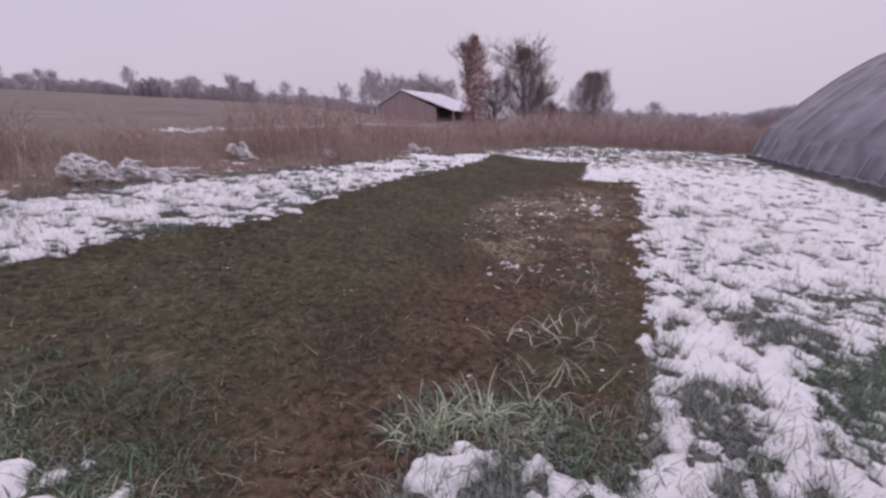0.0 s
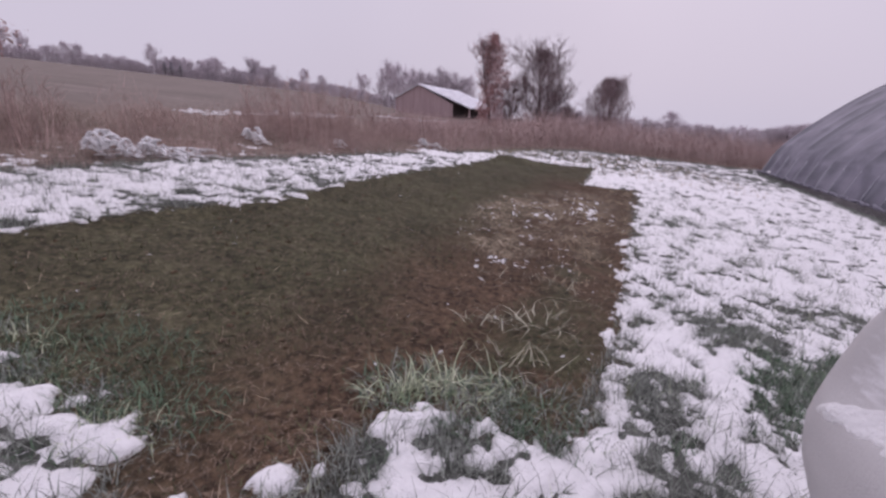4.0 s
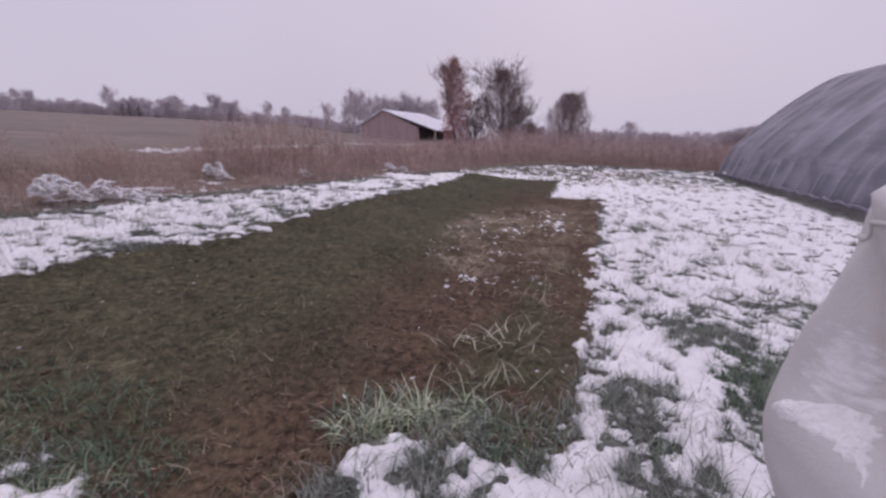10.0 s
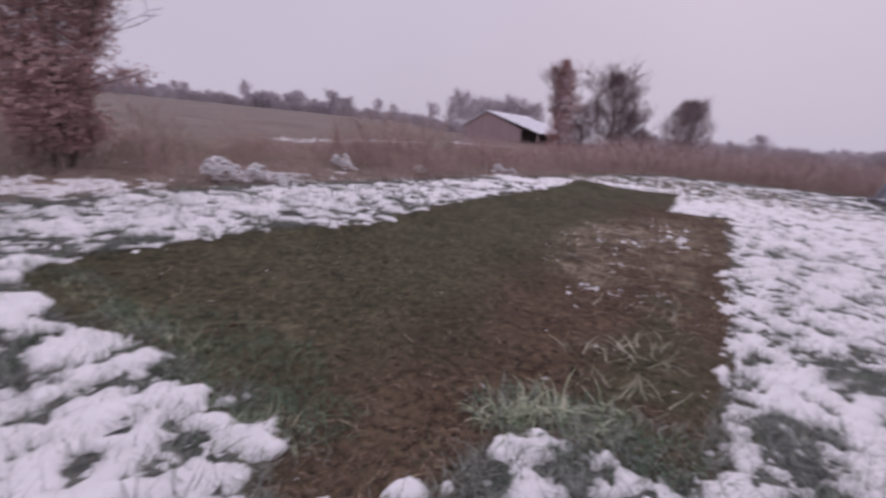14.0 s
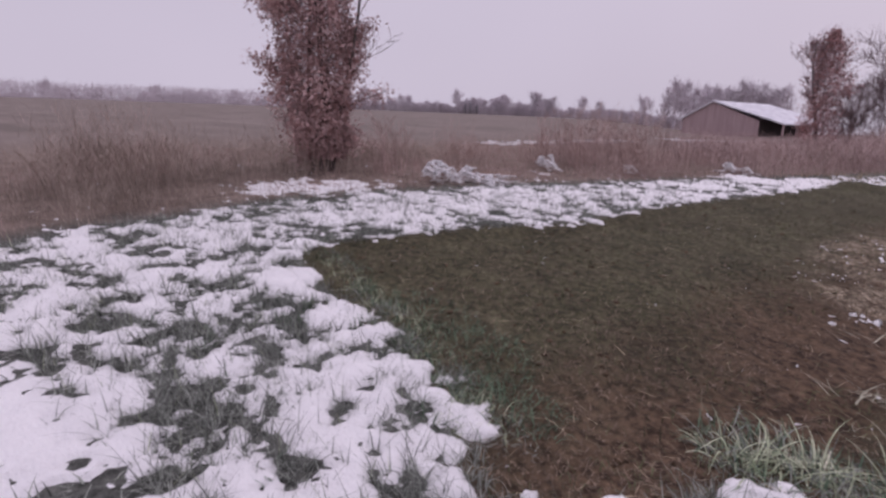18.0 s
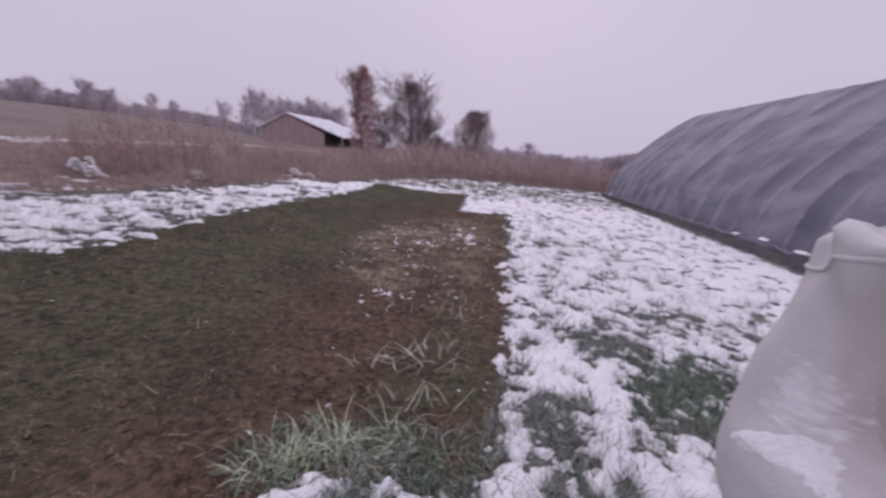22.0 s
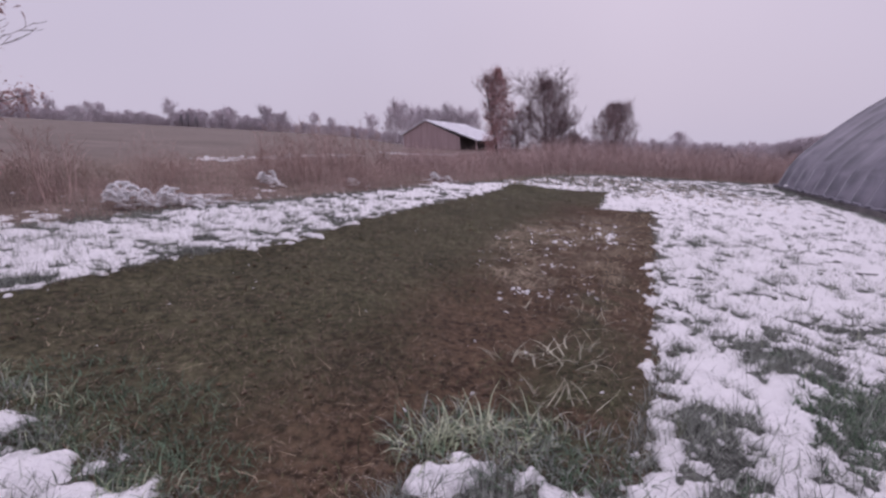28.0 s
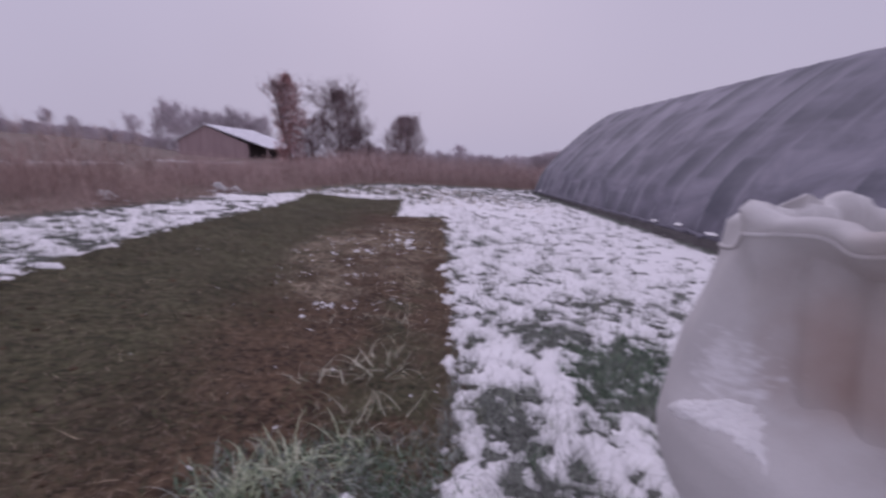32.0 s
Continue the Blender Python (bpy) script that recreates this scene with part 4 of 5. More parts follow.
    if spray:
        # fine twigs along the limbs: count, crown's half width, lowest share of the height, length, thickness
        count, wide, lo, long, thick = spray
        rng = np.random.default_rng(seed + 1)
        pick = v[v[:, 2] > lo * tall]
        base = pick[rng.integers(0, len(pick), count)] + rng.normal(0, 0.06 * wide, (count, 3))
        k = int(fill * count)
        h, a = rng.random(k), rng.uniform(0, 6.28, k)
        lobe = 0.74 + 0.5 * lattice_noise(a * 2.2 + seed, h * 6.0, 1.0)
        r = wide * lobe * np.sin(np.pi * np.clip(0.16 + 0.80 * h, 0, 1)) ** 0.8 * rng.random(k) ** 0.5
        base[:k] = np.stack([r * np.cos(a), r * np.sin(a), tall * (lo + (0.95 - lo) * h)], -1)
        a = np.arctan2(base[:, 1], base[:, 0])
        sv, sq = ribbons(base, a + rng.normal(0, 0.6, count), rng.uniform(0.1, 1.0, count), rng.uniform(-0.5, 0.3, count), long * rng.uniform(0.5, 1.3, count), thick * rng.uniform(0.6, 1.3, count), 2)
        part("twig_spray", mesh_of("twig_spray", sv, sq, twig), twig, top)
    return tagged(root, label, "tree")


def spot(az, dist, down=0.0):
    x, y = dist * math.sin(radians(az)), dist * math.cos(radians(az))
    return (x, y, land_at(x, y) - down)


tree("red_leaved_tree", (-7.9, 6.1, land_at(-7.9, 6.1)), 6.4, 3, BARK, TWIG, "slender multi-stemmed tree hung with dark red dry leaves", stems=6, tilt=0.09, mains=44, narrow=0.30, levels=3, kids=4, crown_from=0.14, radius=0.05, thin=0.004,
     leaf=LEAF_RED, leaves=50000, leaf_size=0.075, clad=(0.985, 0.98, 0.5), lobes=70, reach_to=((0.98, 1.05, 1.62), (0.7, 0.95, 2.9), (-0.75, -0.9, 2.2)))
tree("vine_clad_tree", spot(3.75, 58, 0.3), 10.9, 11, HAZE_BARK, HAZE_TWIG, "tall narrow tree clad in dry red-brown vine", mains=40, narrow=0.34, levels=3, kids=4, crown_from=0.3, radius=0.22, thin=0.016, leaf=HAZE_LEAF, leaves=13500, leaf_size=0.19, clad=(0.93, 1.7, 0.85), lobes=60,
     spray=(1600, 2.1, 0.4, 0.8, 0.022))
tree("bare_tree", spot(9.6, 58, 0.3), 9.5, 21, HAZE_BARK, DARK_TWIG, "bare spreading tree with a dense rounded crown", mains=34, narrow=0.86, levels=3, kids=5, crown_from=0.06, radius=0.2, thin=0.020, up=0.10, spray=(12000, 3.5, 0.03, 0.75, 0.030), fill=0.62)
tree("round_bare_tree", spot(17.2, 62, 0.3), 7.3, 31, HAZE_BARK, HAZE_TWIG, "dense round bare tree behind the weeds", stems=3, mains=36, narrow=0.6, levels=3, kids=5, crown_from=0.06, radius=0.1, thin=0.016, spray=(9500, 3.1, 0.03, 0.65, 0.034), fill=0.88)
tree("bare_shrub", spot(6.2, 60, 0.2), 6.0, 41, HAZE_BARK, HAZE_TWIG, "thin bare shrub between two trees", stems=3, mains=20, narrow=0.5, levels=3, kids=4, crown_from=0.06, radius=0.06, thin=0.016, spray=(4200, 2.1, 0.02, 0.6, 0.03))
tree("bare_shrub", spot(12.8, 60, 0.2), 3.2, 42, HAZE_BARK, HAZE_TWIG, "low bare shrub beside a tree", stems=3, mains=20, narrow=0.6, levels=3, kids=4, crown_from=0.06, radius=0.05, thin=0.016, spray=(2600, 1.8, 0.05, 0.5, 0.03))
tree("bare_shrub", spot(24.1, 75, 0.2), 4.2, 43, HAZE_BARK, FAR_TWIG, "distant round bare shrub", stems=3, mains=16, narrow=0.5, levels=2, kids=5, crown_from=0.06, radius=0.06, thin=0.03, spray=(2600, 2.5, 0.03, 0.55, 0.04))
for k, (px, py, tall) in enumerate(((-4.7, 12.2, 1.7), (-4.1, 11.6, 1.5), (-3.3, 13.0, 1.8), (-2.6, 13.9, 1.6), (-5.0, 11.4, 1.4), (-3.7, 12.6, 1.7), (-4.4, 12.8, 1.8), (-2.9, 13.3, 1.5), (-7.0, 7.3, 1.3), (-6.6, 6.9, 1.1))):
    tree("bare_shrub", (px, py, land_at(px, py)), tall, 60 + k, STEM_RED, STEM_RED, "twiggy brown shrub among dry weeds", stems=7, narrow=0.7, levels=2, kids=5, crown_from=0.05, radius=0.012, thin=0.003)


# ---- far trees along the crest ----
def conifer(place, tall, seed, label):
    rng = np.random.default_rng(seed)
    root = new("evergreen")
    root.location = place
    v, q = limb([(0, 0, -0.2), (0, 0, tall * 0.5), (0, 0, tall)], [0.12, 0.08, 0.02], 5)
    part("trunk", mesh_of("trunk", v, q, BARK), BARK, root)
    n = 700
    t = rng.random(n) ** 0.7
    a = rng.uniform(0, 6.28, n)
    r = 0.42 * tall * (1 - t) * np.sqrt(rng.random(n)) * rng.uniform(0.7, 1.2, n)
    base = np.stack([r * np.cos(a), r * np.sin(a), 0.06 * tall + 0.92 * tall * t], -1)
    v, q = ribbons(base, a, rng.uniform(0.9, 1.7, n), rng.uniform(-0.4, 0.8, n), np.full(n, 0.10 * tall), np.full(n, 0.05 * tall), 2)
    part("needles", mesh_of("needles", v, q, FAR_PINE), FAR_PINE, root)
    return tagged(root, label, "tree", "trees along the crest")


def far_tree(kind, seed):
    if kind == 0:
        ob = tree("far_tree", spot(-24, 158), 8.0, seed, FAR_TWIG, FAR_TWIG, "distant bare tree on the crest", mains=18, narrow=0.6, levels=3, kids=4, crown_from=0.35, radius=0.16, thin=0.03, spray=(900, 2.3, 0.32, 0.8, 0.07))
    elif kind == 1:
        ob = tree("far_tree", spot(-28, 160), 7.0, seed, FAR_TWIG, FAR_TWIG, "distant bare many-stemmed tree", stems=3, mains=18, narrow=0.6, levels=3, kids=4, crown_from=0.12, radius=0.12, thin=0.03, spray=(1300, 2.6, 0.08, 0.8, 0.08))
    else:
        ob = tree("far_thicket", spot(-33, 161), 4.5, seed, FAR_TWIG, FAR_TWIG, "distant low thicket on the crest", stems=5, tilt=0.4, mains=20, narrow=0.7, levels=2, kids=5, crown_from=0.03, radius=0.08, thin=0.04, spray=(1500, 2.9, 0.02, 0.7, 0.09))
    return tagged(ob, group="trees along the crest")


kinds = [far_tree(0, 101), far_tree(0, 102), far_tree(1, 103), far_tree(1, 104), far_tree(2, 105), far_tree(2, 106)]
rnd = random.Random(5)


def put(kind, az, dist, scale):
    x, y, z = spot(az, dist, 0.4)
    return copy_thing(kinds[kind], Matrix.Translation((x, y, z)) @ Matrix.Rotation(rnd.uniform(0, 6.28), 4, "Z") @ Matrix.Scale(scale, 4))


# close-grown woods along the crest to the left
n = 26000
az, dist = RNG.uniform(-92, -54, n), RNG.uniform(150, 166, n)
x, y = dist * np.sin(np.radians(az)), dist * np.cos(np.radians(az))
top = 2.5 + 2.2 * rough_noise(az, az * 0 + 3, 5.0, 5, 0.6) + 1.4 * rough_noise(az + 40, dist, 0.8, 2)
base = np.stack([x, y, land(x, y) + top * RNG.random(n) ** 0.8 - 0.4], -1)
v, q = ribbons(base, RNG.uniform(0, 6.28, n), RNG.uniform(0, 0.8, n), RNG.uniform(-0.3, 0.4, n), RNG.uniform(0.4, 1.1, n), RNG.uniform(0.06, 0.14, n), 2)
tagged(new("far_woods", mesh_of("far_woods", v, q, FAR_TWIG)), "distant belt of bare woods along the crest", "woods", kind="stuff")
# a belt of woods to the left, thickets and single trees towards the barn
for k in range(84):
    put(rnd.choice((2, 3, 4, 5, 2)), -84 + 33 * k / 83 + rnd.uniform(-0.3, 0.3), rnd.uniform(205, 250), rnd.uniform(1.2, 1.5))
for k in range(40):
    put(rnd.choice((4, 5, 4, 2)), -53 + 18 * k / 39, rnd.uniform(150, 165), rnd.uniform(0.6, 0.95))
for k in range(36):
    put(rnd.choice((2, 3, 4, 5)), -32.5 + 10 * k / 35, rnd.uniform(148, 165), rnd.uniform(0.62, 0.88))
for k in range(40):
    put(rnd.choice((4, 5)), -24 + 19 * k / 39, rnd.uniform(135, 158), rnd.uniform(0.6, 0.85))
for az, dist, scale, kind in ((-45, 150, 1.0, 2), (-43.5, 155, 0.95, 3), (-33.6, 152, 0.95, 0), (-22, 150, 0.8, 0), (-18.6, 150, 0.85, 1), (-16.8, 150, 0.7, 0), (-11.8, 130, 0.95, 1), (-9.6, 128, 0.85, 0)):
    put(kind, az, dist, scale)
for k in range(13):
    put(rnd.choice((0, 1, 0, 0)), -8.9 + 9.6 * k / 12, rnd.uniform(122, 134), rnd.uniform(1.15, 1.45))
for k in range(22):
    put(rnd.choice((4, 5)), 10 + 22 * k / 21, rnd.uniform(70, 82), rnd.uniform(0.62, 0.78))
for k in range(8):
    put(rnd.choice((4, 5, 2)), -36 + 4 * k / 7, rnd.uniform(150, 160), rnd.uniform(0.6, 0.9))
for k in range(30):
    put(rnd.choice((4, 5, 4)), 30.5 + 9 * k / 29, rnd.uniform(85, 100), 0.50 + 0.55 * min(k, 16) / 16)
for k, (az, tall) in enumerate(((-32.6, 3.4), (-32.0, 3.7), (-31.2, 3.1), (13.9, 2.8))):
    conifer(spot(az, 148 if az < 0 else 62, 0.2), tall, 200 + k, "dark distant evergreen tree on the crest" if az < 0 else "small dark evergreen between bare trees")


# ---- barn ----
def boxy(bm, x0, x1, y0, y1, z0, z1):
    v = [bm.verts.new((x, y, z)) for z in (z0, z1) for y in (y0, y1) for x in (x0, x1)]
    for f in ((0, 2, 3, 1), (4, 5, 7, 6), (0, 1, 5, 4), (2, 6, 7, 3), (0, 4, 6, 2), (1, 3, 7, 5)):
        bm.faces.new([v[i] for i in f])
    return v


def prism(outline, y0, y1):
    """An outline in x, z drawn out along y."""
    bm = bmesh.new()
    a = [bm.verts.new((x, y0, z)) for x, z in outline]
    b = [bm.verts.new((x, y1, z)) for x, z in outline]
    bm.faces.new(a)
    bm.faces.new(b[::-1])
    for k in range(len(a)):
        j = (k + 1) % len(a)
        bm.faces.new((a[k], b[k], b[j], a[j]))
    bmesh.ops.recalc_face_normals(bm, faces=bm.faces[:])
    return bm


barn = new("barn")
bx, by, bz = spot(-4.6, 88)
barn.location, barn.rotation_euler = (bx, by, bz - 0.2), (0, 0, radians(-24))
part("front_wall", prism([(-6.2, 0), (6.0, 0), (6.0, 2.3), (-1.2, 5.6), (-6.2, 3.2)], 0, 0.2), BARN_WALL, barn, "red board gable wall paled by haze")
part("back_wall", prism([(-6.2, 0), (6.0, 0), (6.0, 2.3), (-1.2, 5.6), (-6.2, 3.2)], 17.8, 18), BARN_WALL, barn)
part("side_wall", prism([(-6.2, 0), (-6.0, 0), (-6.0, 3.2), (-6.2, 3.2)], 0.2, 17.8), BARN_WALL, barn)
part("side_wall", prism([(5.8, 0), (6.0, 0), (6.0, 2.3), (5.8, 2.3)], 0.2, 17.8), BARN_SHADE, barn)
part("roof", prism([(-1.2, 5.65), (-1.2, 5.85), (9.6, 1.75), (9.6, 1.55)], -0.4, 18.4), ROOF_SNOW, barn, "long roof slope white with snow")
part("roof", prism([(-1.2, 5.65), (-1.2, 5.85), (-6.8, 3.15), (-6.8, 2.95)], -0.4, 18.4), ROOF_SNOW, barn)
for k in range(5):
    part("post", prism([(9.2, 0), (9.4, 0), (9.4, 1.7), (9.2, 1.7)], 0.1 + 4.4 * k, 0.3 + 4.4 * k), BARN_WALL, barn)
tagged(barn, "low weathered red barn with snowy roof and open lean-to", "barn")


# ---- high tunnel ----
AXIS = radians(19.0)
U, N = Vector((math.sin(AXIS), math.cos(AXIS), 0)), Vector((math.cos(AXIS), -math.sin(AXIS), 0))
NEAR_SIDE, S0, S1 = 7.35, -3.0, 28.8
TZ = land_at(*(N * NEAR_SIDE + U * 12).xy)
PROFILE = [(0.0, 0.0), (0.28, 0.8), (0.62, 1.55), (1.3, 2.35), (2.2, 3.2), (3.3, 4.1), (4.4, 4.85), (5.1, 5.18), (5.6, 5.28)]


def arch(t):
    """A point of the arch, t from 0 (near side) to 1 (far side): across, up."""
    q = t * 2 if t <= 0.5 else (1 - t) * 2
    k = q * (len(PROFILE) - 1)
    i = min(int(k), len(PROFILE) - 2)
    p = [PROFILE[max(0, min(len(PROFILE) - 1, i + j))] for j in (-1, 0, 1, 2)]
    f = k - i
    v = [0.5 * (2 * p[1][a] + (p[2][a] - p[0][a]) * f + (2 * p[0][a] - 5 * p[1][a] + 4 * p[2][a] - p[3][a]) * f**2 + (3 * p[1][a] - p[0][a] - 3 * p[2][a] + p[3][a]) * f**3) for a in (0, 1)]
    return (v[0] if t <= 0.5 else 2 * PROFILE[-1][0] - v[0], v[1])


def film_material():
    """Grey tunnel film with streaks where wet snow slid off."""
    m = bpy.data.materials.new("grey_tunnel_film")
    m.use_nodes = True
    n, l = m.node_tree.nodes, m.node_tree.links
    b = n["Principled BSDF"]
    uv = n.new("ShaderNodeUVMap")
    mp = n.new("ShaderNodeMapping")
    mp.inputs["Scale"].default_value = (17.0, 9.0, 1)
    mp.inputs["Rotation"].default_value = (0, 0, radians(-8))
    l.new(uv.outputs[0], mp.inputs[0])
    a = n.new("ShaderNodeTexNoise")
    a.inputs["Roughness"].default_value = 0.62
    a.inputs["Scale"].default_value, a.inputs["Detail"].default_value, a.inputs["Distortion"].default_value = 1.0, 9, 0.5
    l.new(mp.outputs[0], a.inputs["Vector"])
    r = n.new("ShaderNodeMapRange")
    r.inputs[1].default_value, r.inputs[2].default_value = 0.38, 0.66
    l.new(a.outputs[0], r.inputs[0])
    x = n.new("ShaderNodeMix")
    x.data_type = "RGBA"
    x.inputs[6].default_value, x.inputs[7].default_value = (0.140, 0.135, 0.168, 1), (0.285, 0.270, 0.322, 1)
    l.new(r.outputs[0], x.inputs[0])
    # each bay between two hoops keeps its own film of frost, thicker towards one side
    sp = n.new("ShaderNodeSeparateXYZ")
    l.new(uv.outputs[0], sp.inputs[0])

    def calc(op, a, c):
        k = n.new("ShaderNodeMath")
        k.operation = op
        for i, v in enumerate((a, c)):
            if isinstance(v, (int, float)):
                k.inputs[i].default_value = v
            else:
                l.new(v, k.inputs[i])
        return k.outputs[0]

    bay = calc("MULTIPLY", sp.outputs[0], 26.0)
    part_bay = calc("FRACT", bay, 0.0)
    whole = calc("FLOOR", bay, 0.0)
    cv = n.new("ShaderNodeCombineXYZ")
    l.new(calc("MULTIPLY", whole, 3.7), cv.inputs[0])
    l.new(calc("MULTIPLY", sp.outputs[1], 9.0), cv.inputs[1])
    bt = n.new("ShaderNodeTexNoise")
    bt.inputs["Scale"].default_value, bt.inputs["Detail"].default_value = 1.0, 3
    l.new(cv.outputs[0], bt.inputs["Vector"])
    br = n.new("ShaderNodeMapRange")
    br.inputs[1].default_value, br.inputs[2].default_value = 0.46, 0.56
    l.new(bt.outputs[0], br.inputs[0])
    bare = calc("MULTIPLY", br.outputs[0], calc("POWER", part_bay, 0.8))
    bare = calc("MULTIPLY", bare, 0.85)
    x2 = n.new("ShaderNodeMix")
    x2.data_type = "RGBA"
    x2.inputs[7].default_value = (0.078, 0.082, 0.102, 1)
    l.new(bare, x2.inputs[0])
    l.new(x.outputs[2], x2.inputs[6])
    # pale runs of frost down the upper film
    sm = n.new("ShaderNodeMapping")
    sm.inputs["Scale"].default_value = (62.0, 5.0, 1)
    l.new(uv.outputs[0], sm.inputs[0])
    st = n.new("ShaderNodeTexNoise")
    st.inputs["Scale"].default_value, st.inputs["Detail"].default_value = 1.0, 4
    l.new(sm.outputs[0], st.inputs["Vector"])
    sr = n.new("ShaderNodeMapRange")
    sr.inputs[1].default_value, sr.inputs[2].default_value, sr.inputs[4].default_value = 0.56, 0.80, 0.5
    l.new(st.outputs[0], sr.inputs[0])
    x3 = n.new("ShaderNodeMix")
    x3.data_type = "RGBA"
    x3.inputs[7].default_value = (0.40, 0.385, 0.44, 1)
    l.new(sr.outputs[0], x3.inputs[0])
    l.new(x2.outputs[2], x3.inputs[6])
    l.new(x3.outputs[2], b.inputs["Base Color"])
    b.inputs["Roughness"].default_value = 0.6
    b.inputs["Specular IOR Level"].default_value = 0.3
    f = n.new("ShaderNodeTexNoise")
    f.inputs["Scale"].default_value = 3.0
    l.new(mp.outputs[0], f.inputs["Vector"])
    bn = n.new("ShaderNodeBump")
    bn.inputs["Strength"].default_value, bn.inputs["Distance"].default_value = 0.35, 0.03
    l.new(f.outputs[0], bn.inputs["Height"])
    l.new(bn.outputs[0], b.inputs["Normal"])
    return m


FILM = film_material()
tunnel = new("high_tunnel")
tunnel.matrix_world = Matrix.Translation(N * NEAR_SIDE + Vector((0, 0, TZ))) @ Matrix((( N.x, U.x, 0, 0), (N.y, U.y, 0, 0), (0, 0, 1, 0), (0, 0, 0, 1)))
BAYS, ARC = 26, 48
nl = BAYS * 4 + 1
verts, uvs = [], []
for i in range(nl):
    s = S0 + (S1 - S0) * i / (nl - 1)
    sag = math.sin(math.pi * (i % 4) / 4)
    for j in range(ARC + 1):
        t = j / ARC
        a, h = arch(t)
        a2, h2 = arch(min(1, t + 0.01)), arch(max(0, t - 0.01))
        tx, tz = a2[0] - h2[0], a2[1] - h2[1]
        k = math.hypot(tx, tz) or 1
        wob = -0.022 * sag - 0.01 * math.sin(3.1 * i + 5 * t)
        z = h + wob * tx / k
        verts.append((a - wob * tz / k, s, z if t < 0.97 else z - 1.3 * (t - 0.97) / 0.03))
        uvs.append((i / (nl - 1), t))
me = mesh_of("film", verts, grid_quads(ARC + 1, nl)[:, ::-1], FILM)
layer = me.uv_layers.new(name="plan")
loops = np.zeros(len(me.loops), np.int32)
me.loops.foreach_get("vertex_index", loops)
layer.data.foreach_set("uv", np.array(uvs, np.float32)[loops].ravel())
part("film", me, FILM, tunnel, "grey weathered plastic film with pale snow streaks")
for s, nm in ((S0, "end_wall"), (S1, "end_wall")):
    pts = [arch(j / 24) for j in range(25)]
    part(nm, prism([(a, h - 0.05) for a, h in pts] + [(11.2, -1.3), (0, -0.1)], s - 0.04, s + 0.04), FILM, tunnel)
for k in range(BAYS + 1):
    s = S0 + (S1 - S0) * k / BAYS
    ps = [(arch(j / 20)[0], s, arch(j / 20)[1] - 0.03) for j in range(21)]
    v, q = limb(ps, [0.024] * 21, 5)
    part("hoop", mesh_of("hoop", v, q, PIPE), PIPE, tunnel)
for k in range(8):
    s, e = S0 + (S1 - S0) * k / 8, S0 + (S1 - S0) * (k + 1) / 8
    bm = bmesh.new()
    boxy(bm, -0.10, -0.05, s + 0.005, e - 0.005, -0.25, 0.32)
    part("baseboard", bm, BOARD, tunnel, "dark weathered baseboard")
ps = [(-0.07 + 0.02 * math.sin(9 * i), S0 + (S1 - S0) * i / 160, 0.38 + 0.03 * math.sin(1.3 * i) + 0.02 * math.sin(2.9 * i)) for i in range(161)]
v, q = limb(ps, [0.045 + 0.02 * math.sin(1.7 * i) for i in range(161)], 7)
part("rolled_side", mesh_of("rolled_side", v, q, FILM), FILM, tunnel, "rolled-up side curtain")
for s, up, wide in ((8.6, 0.42, 0.5), (9.6, 0.36, 0.35), (10.6, 0.40, 0.6), (12.0, 0.44, 0.45), (13.3, 0.38, 0.3), (26.5, 0.4, 0.4)):
    bm = bmesh.new()
    bmesh.ops.create_icosphere(bm, subdivisions=2, radius=1.0)
    for v in bm.verts:
        k = 0.8 + 0.4 * noise.noise(v.co * 2 + Vector((s, 0, 0)))
        v.co = Vector((v.co.x * 0.12 * k - 0.16, v.co.y * wide * 0.5 * k + s, v.co.z * 0.045 * k + up + 0.09))
    part("slid_snow", bm, SNOW, tunnel, "lump of slid snow on the baseboard")
# uncut grass along the foot of the tunnel
n = 9000
t = RNG.uniform(1.0, 28.0, n)
t = t[rough_noise(t, t * 0, 0.6, 3) > 0.42]
n = len(t)
off = NEAR_SIDE - 0.16 - np.abs(RNG.normal(0, 0.14, n))
turf("verge_grass", N.x * off + U.x * t, N.y * off + U.y * t, 0.17, BLADE, "uncut grey-green grass along a baseboard", lean=0.9, width=0.009, segs=3)
tagged(tunnel, "long grey plastic high tunnel on hoops with snow streaks", "greenhouse")


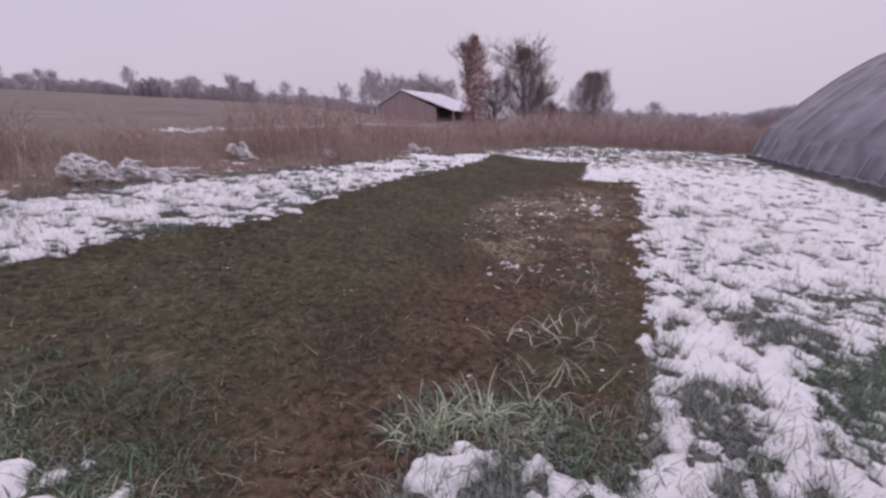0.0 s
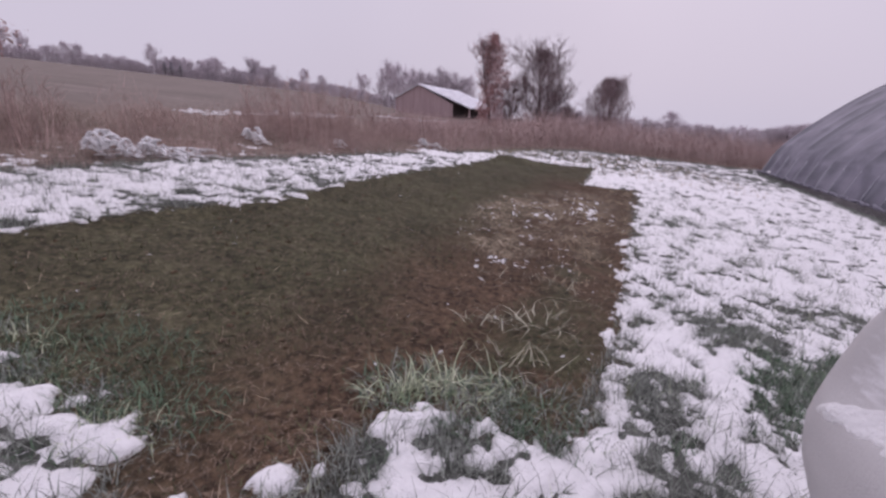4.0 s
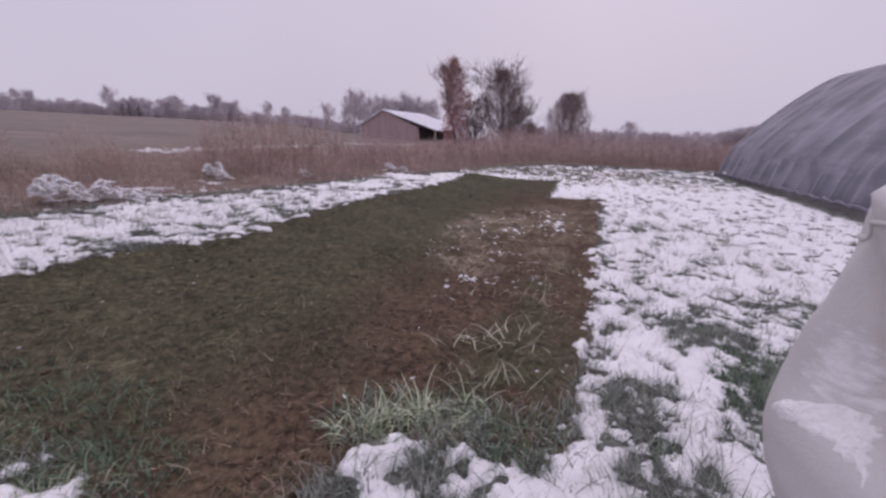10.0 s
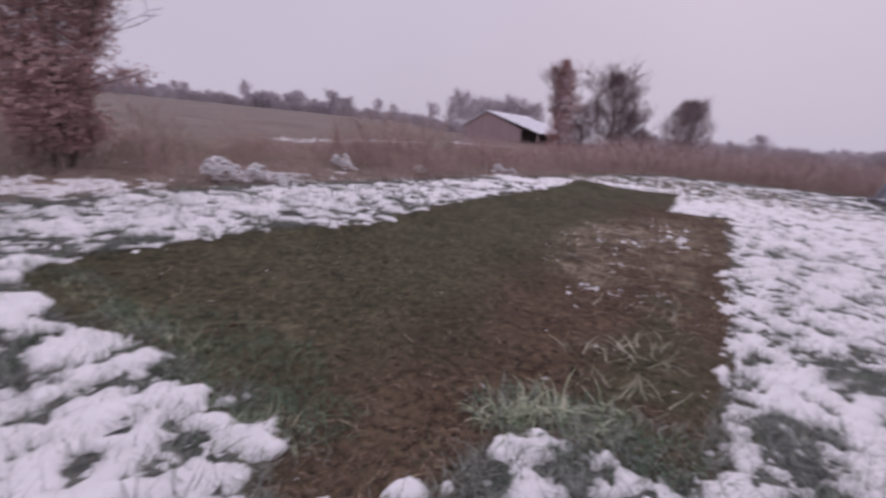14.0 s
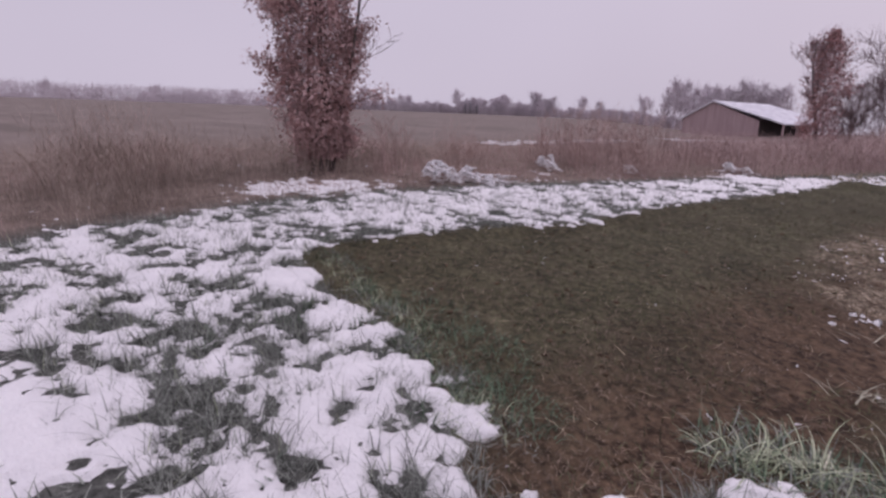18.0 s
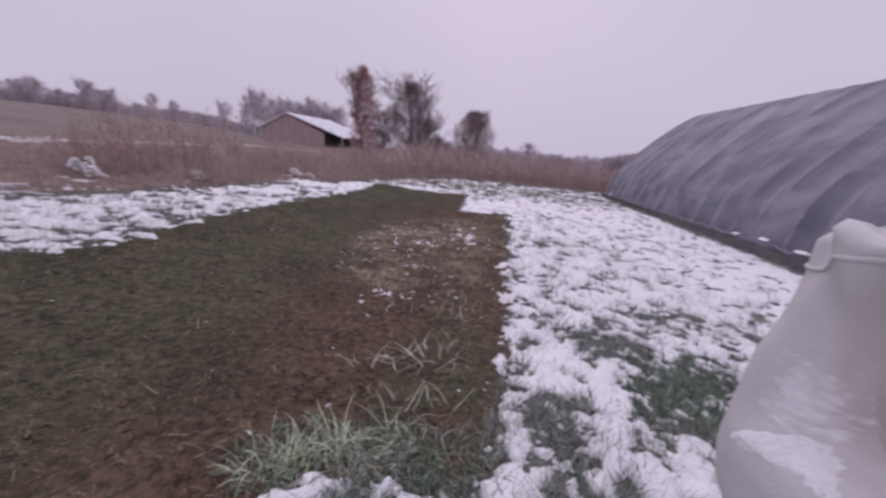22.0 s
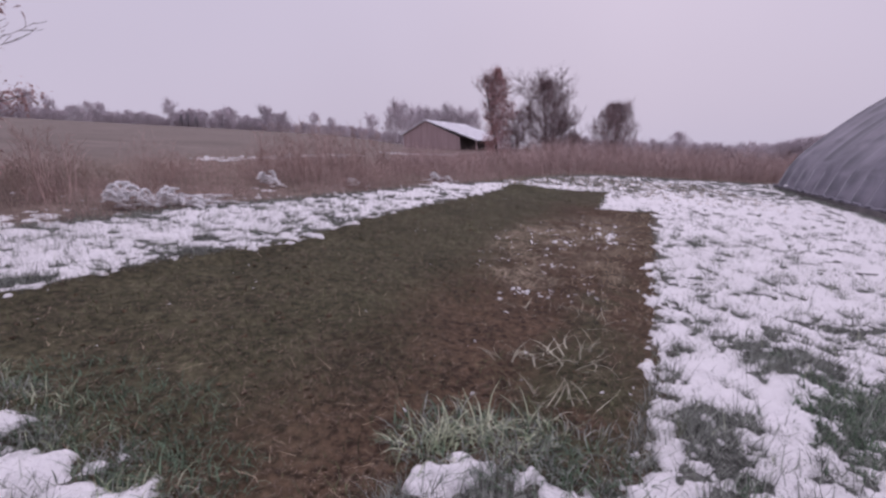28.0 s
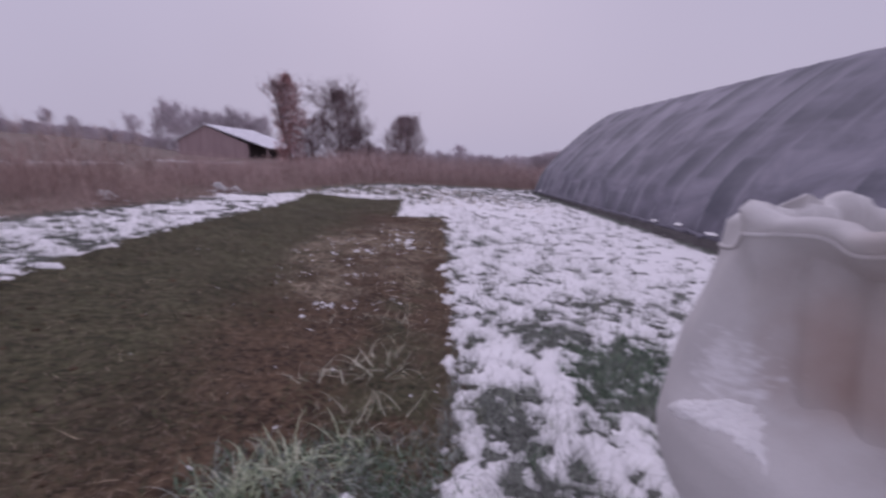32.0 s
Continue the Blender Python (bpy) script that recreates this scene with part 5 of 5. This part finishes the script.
# ---- bulk bag ----
def bag_material():
    """White woven cloth with a faint weave, painted shade in the sunken face, a brown damp stain and a dusting of
    snow.
    """
    m = material("white_woven_bag", (0.57, 0.555, 0.55), (0.68, 0.66, 0.655), 2.0, 0.65, 0.2, 220, fine=300, spread=(0.3, 0.7))
    n, l = m.node_tree.nodes, m.node_tree.links
    b = n["Principled BSDF"]
    old = b.inputs["Base Color"].links[0].from_socket
    pos = n.new("ShaderNodeNewGeometry").outputs["Position"]

    def layer(old, centre, radius, noise_scale, col, lo, hi):
        dist = n.new("ShaderNodeVectorMath")
        dist.operation = "DISTANCE"
        dist.inputs[1].default_value = centre
        l.new(pos, dist.inputs[0])
        t = n.new("ShaderNodeTexNoise")
        t.inputs["Scale"].default_value, t.inputs["Detail"].default_value = noise_scale, 5
        if noise_scale > 20:
            mp = n.new("ShaderNodeMapping")
            mp.inputs["Scale"].default_value = (1, 1, 2.6)
            l.new(pos, mp.inputs[0])
            l.new(mp.outputs[0], t.inputs["Vector"])
        else:
            l.new(pos, t.inputs["Vector"])
        k = n.new("ShaderNodeMapRange")
        k.inputs[1].default_value, k.inputs[2].default_value, k.inputs[3].default_value, k.inputs[4].default_value = 0, radius, 0.35, -0.35
        l.new(dist.outputs["Value"], k.inputs[0])
        s = n.new("ShaderNodeMath")
        l.new(t.outputs[0], s.inputs[0])
        l.new(k.outputs[0], s.inputs[1])
        r = n.new("ShaderNodeMapRange")
        r.inputs[1].default_value, r.inputs[2].default_value = lo, hi
        l.new(s.outputs[0], r.inputs[0])
        x = n.new("ShaderNodeMix")
        x.data_type = "RGBA"
        x.inputs[7].default_value = (*col, 1)
        l.new(r.outputs[0], x.inputs[0])
        l.new(old, x.inputs[6])
        return x.outputs[2]

    # shade of the sunken face, painted in along with a brown damp tone
    out = layer(old, (1.10, 0.22, 1.36), 0.60, 5, (0.42, 0.365, 0.335), 0.28, 0.72)
    out = layer(out, (1.13, 0.51, 1.20), 0.24, 4, (0.43, 0.33, 0.285), 0.36, 0.85)
    out = layer(out, (1.03, 0.725, 1.15), 0.20, 26, (0.82, 0.81, 0.82), 0.56, 0.84)
    l.new(out, b.inputs["Base Color"])
    return m


BAG = bag_material()
bag = new("bulk_bag")
bcx, bcy = 1.50, 0.40
BGZ = land_at(bcx, bcy)
bag.location = (bcx, bcy, BGZ)
# half width by height at the corners, and in the middle of a face, where the empty cloth sags inwards above the fill
FULL = [(-0.04, 0.40), (0.05, 0.45), (0.3, 0.48), (0.65, 0.47), (0.80, 0.475), (0.877, 0.505), (0.927, 0.545), (1.0, 0.568), (1.09, 0.572), (1.24, 0.553), (1.34, 0.535), (1.44, 0.507), (1.52, 0.487), (1.60, 0.474)]
SAGGED = [(-0.04, 0.40), (0.05, 0.45), (0.3, 0.48), (0.65, 0.475), (0.80, 0.485), (0.88, 0.52), (0.95, 0.555), (1.03, 0.572), (1.12, 0.572), (1.165, 0.56), (1.20, 0.53), (1.235, 0.495), (1.27, 0.478), (1.38, 0.466), (1.50, 0.47), (1.56, 0.495), (1.60, 0.505)]


def bag_point(a, z):
    """A point of the cloth: angle from +x, height."""
    d = math.degrees(a) % 360
    side = float(smoothstep(300, 270, d))
    w = float(smoothstep(133, 150, d)) * side
    # the shelf over the fill dips along the face, and the empty cloth past the corner falls deeper in
    zs = min(1.6, z + 0.10 * float(smoothstep(154, 188, d)) * side * float(smoothstep(0.7, 1.0, z) * smoothstep(1.58, 1.40, z)))
    fr, sr = float(np.interp(z, *zip(*FULL))), float(np.interp(zs, *zip(*SAGGED)))
    h = fr * (1 - w) + sr * w
    square = (abs(math.cos(a)) ** 4 + abs(math.sin(a)) ** 4) ** -0.25
    up = float(smoothstep(1.16, 1.30, zs))
    rim = float(smoothstep(1.46, 1.60, z))
    fold = -0.095 * float(smoothstep(146.5, 152.5, d)) * side - 0.035 * math.exp(-((d - 153) / 3.2) ** 2) + 0.030 * math.exp(-((d - 176 - 30 * (z - 1.4)) / 6.0) ** 2) - 0.025 * math.exp(-((d - 190) / 6.0) ** 2) + 0.012 * math.exp(-((d - 140) / 3.5) ** 2)
    crease = 0.008 * math.exp(-((d - 152 - 70 * (z - 1.58)) / 2.6) ** 2)
    r = h * square + up * fold * (1 - 0.9 * rim) + crease * float(smoothstep(1.48, 1.55, z)) + 0.007 * math.sin(6 * a + 5 * z) + 0.005 * math.sin(13 * a - 9 * z) + 0.004 * math.sin(29 * a + 14 * z) * up
    r += rim * (0.012 * math.sin(17 * a + 2) + 0.008 * math.sin(31 * a)) + 0.004 * noise.noise(Vector((9 * math.cos(a), 9 * math.sin(a), 11 * z))) * (0.4 + up)
    top = rim * (0.018 * math.sin(5 * a + 1) + 0.012 * math.sin(11 * a) + 0.008 * math.sin(23 * a + 1) + 0.010 * math.exp(-((d - 150) / 12) ** 2))
    return (r * math.cos(a), r * math.sin(a), z + top)


nr, na = 120, 360
verts = [bag_point(2 * math.pi * j / na, -0.04 + 1.64 * i / (nr - 1)) for i in range(nr) for j in range(na)]
# the hem turns over and goes down inside
for k, (dr, dz) in enumerate(((-0.02, 0.018), (-0.05, 0.012), (-0.065, -0.03), (-0.07, -0.12), (-0.08, -0.30), (-0.10, -0.46))):
    for j in range(na):
        x, y, z = bag_point(2 * math.pi * j / na, 1.60)
        r = math.hypot(x, y)
        verts.append((x * (r + dr) / r, y * (r + dr) / r, z + dz))
rows = nr + 6
faces = [(i * na + j, i * na + (j + 1) % na, (i + 1) * na + (j + 1) % na, (i + 1) * na + j) for i in range(rows - 1) for j in range(na)]
part("sack", mesh_of("sack", verts, faces, BAG), BAG, bag)
bm = bmesh.new()
bmesh.ops.create_circle(bm, cap_ends=True, segments=40, radius=0.40, matrix=Matrix.Translation((0, 0, 1.15)))
for v in bm.verts:
    v.co.z += 0.03 * math.sin(9 * v.co.x) * math.cos(7 * v.co.y)
part("fill", bm, SOIL_CLOD, bag, "dark brown fill")


def strap(angle, base_z, spread, rise, name, label):
    """A flat woven band in a loop above the hem."""
    a0, pts = math.radians(angle), []
    for k in range(17):
        t = k / 16
        x, y, z = bag_point(a0 + (t - 0.5) * spread, 1.58)
        up = math.sin(math.pi * t) ** 0.7
        pts.append(Vector((x * (1.0 - 0.06 * up), y * (1.0 - 0.06 * up), base_z + rise * up)))
    bm = bmesh.new()
    rows = []
    for k, p in enumerate(pts):
        d = (pts[min(k + 1, 16)] - pts[max(k - 1, 0)]).normalized()
        n = Vector((math.cos(a0), math.sin(a0), 0))
        w = d.cross(n).normalized()
        rows.append([bm.verts.new(p + w * u + n * h) for u, h in ((-0.022, -0.003), (0.022, -0.003), (0.022, 0.003), (-0.022, 0.003))])
    for a, b in zip(rows, rows[1:]):
        for i in range(4):
            bm.faces.new((a[i], a[(i + 1) % 4], b[(i + 1) % 4], b[i]))
    part(name, bm, BAG, bag, label)


for angle in (98, 205, 310):
    strap(angle, 1.56, 0.35, 0.065, "lifting_loop", "flat grey-white lifting loop")
# the seam of the hem dips at the corner and rises over the fold
seam = []
for j in range(241):
    d = 360 * j / 240
    seam.append(bag_point(math.radians(d), float(np.interp(d, [0, 120, 140, 146, 152, 170, 360], [1.575, 1.54, 1.532, 1.562, 1.585, 1.575, 1.575]))))
v, q = limb(seam, [0.006] * 241, 6)
part("hem", mesh_of("hem", v, q, BAG), BAG, bag)
tagged(bag, "large white woven bulk bag, part filled, on snowy turf", "bulk bag")

# snow on the shoulder of the bag
verts = []
na2, nw = 110, 20
for i in range(na2):
    t = i / (na2 - 1)
    d = 140.5 + 22 * t
    a = math.radians(d)
    fade = min(1.0, 4 * t, 4 * (1 - t)) ** 0.6
    low = float(np.interp(d, [140.5, 146, 152, 157, 162.5], [1.135, 1.150, 1.170, 1.172, 1.155])) + 0.004 * math.sin(23 * t) + 0.002 * math.sin(61 * t)
    tall = float(np.interp(d, [140.5, 145, 150, 155, 159, 162.5], [0.006, 0.066, 0.058, 0.036, 0.016, 0.004])) * (1 + 0.10 * math.sin(17 * t + 1))
    for j in range(nw):
        s = j / (nw - 1)
        z = low + tall * s
        x, y, _ = bag_point(a, z)
        r = math.hypot(x, y)
        n1 = noise.noise(Vector((24 * t, 5 * s, 3.1)))
        lift = 0.024 * math.sin(math.pi * s) ** 0.6 * fade * (0.95 + 0.25 * n1) - 0.004 if 0 < j < nw - 1 else -0.01
        verts.append((bcx + x * (r + 0.4 * lift) / r, bcy + y * (r + 0.4 * lift) / r, BGZ + z + 0.35 * lift))
tagged(new("snow_patch", mesh_of("snow_patch", verts, grid_quads(nw, na2), SNOW)), "ridge of white snow on a bag's shoulder", "snow")
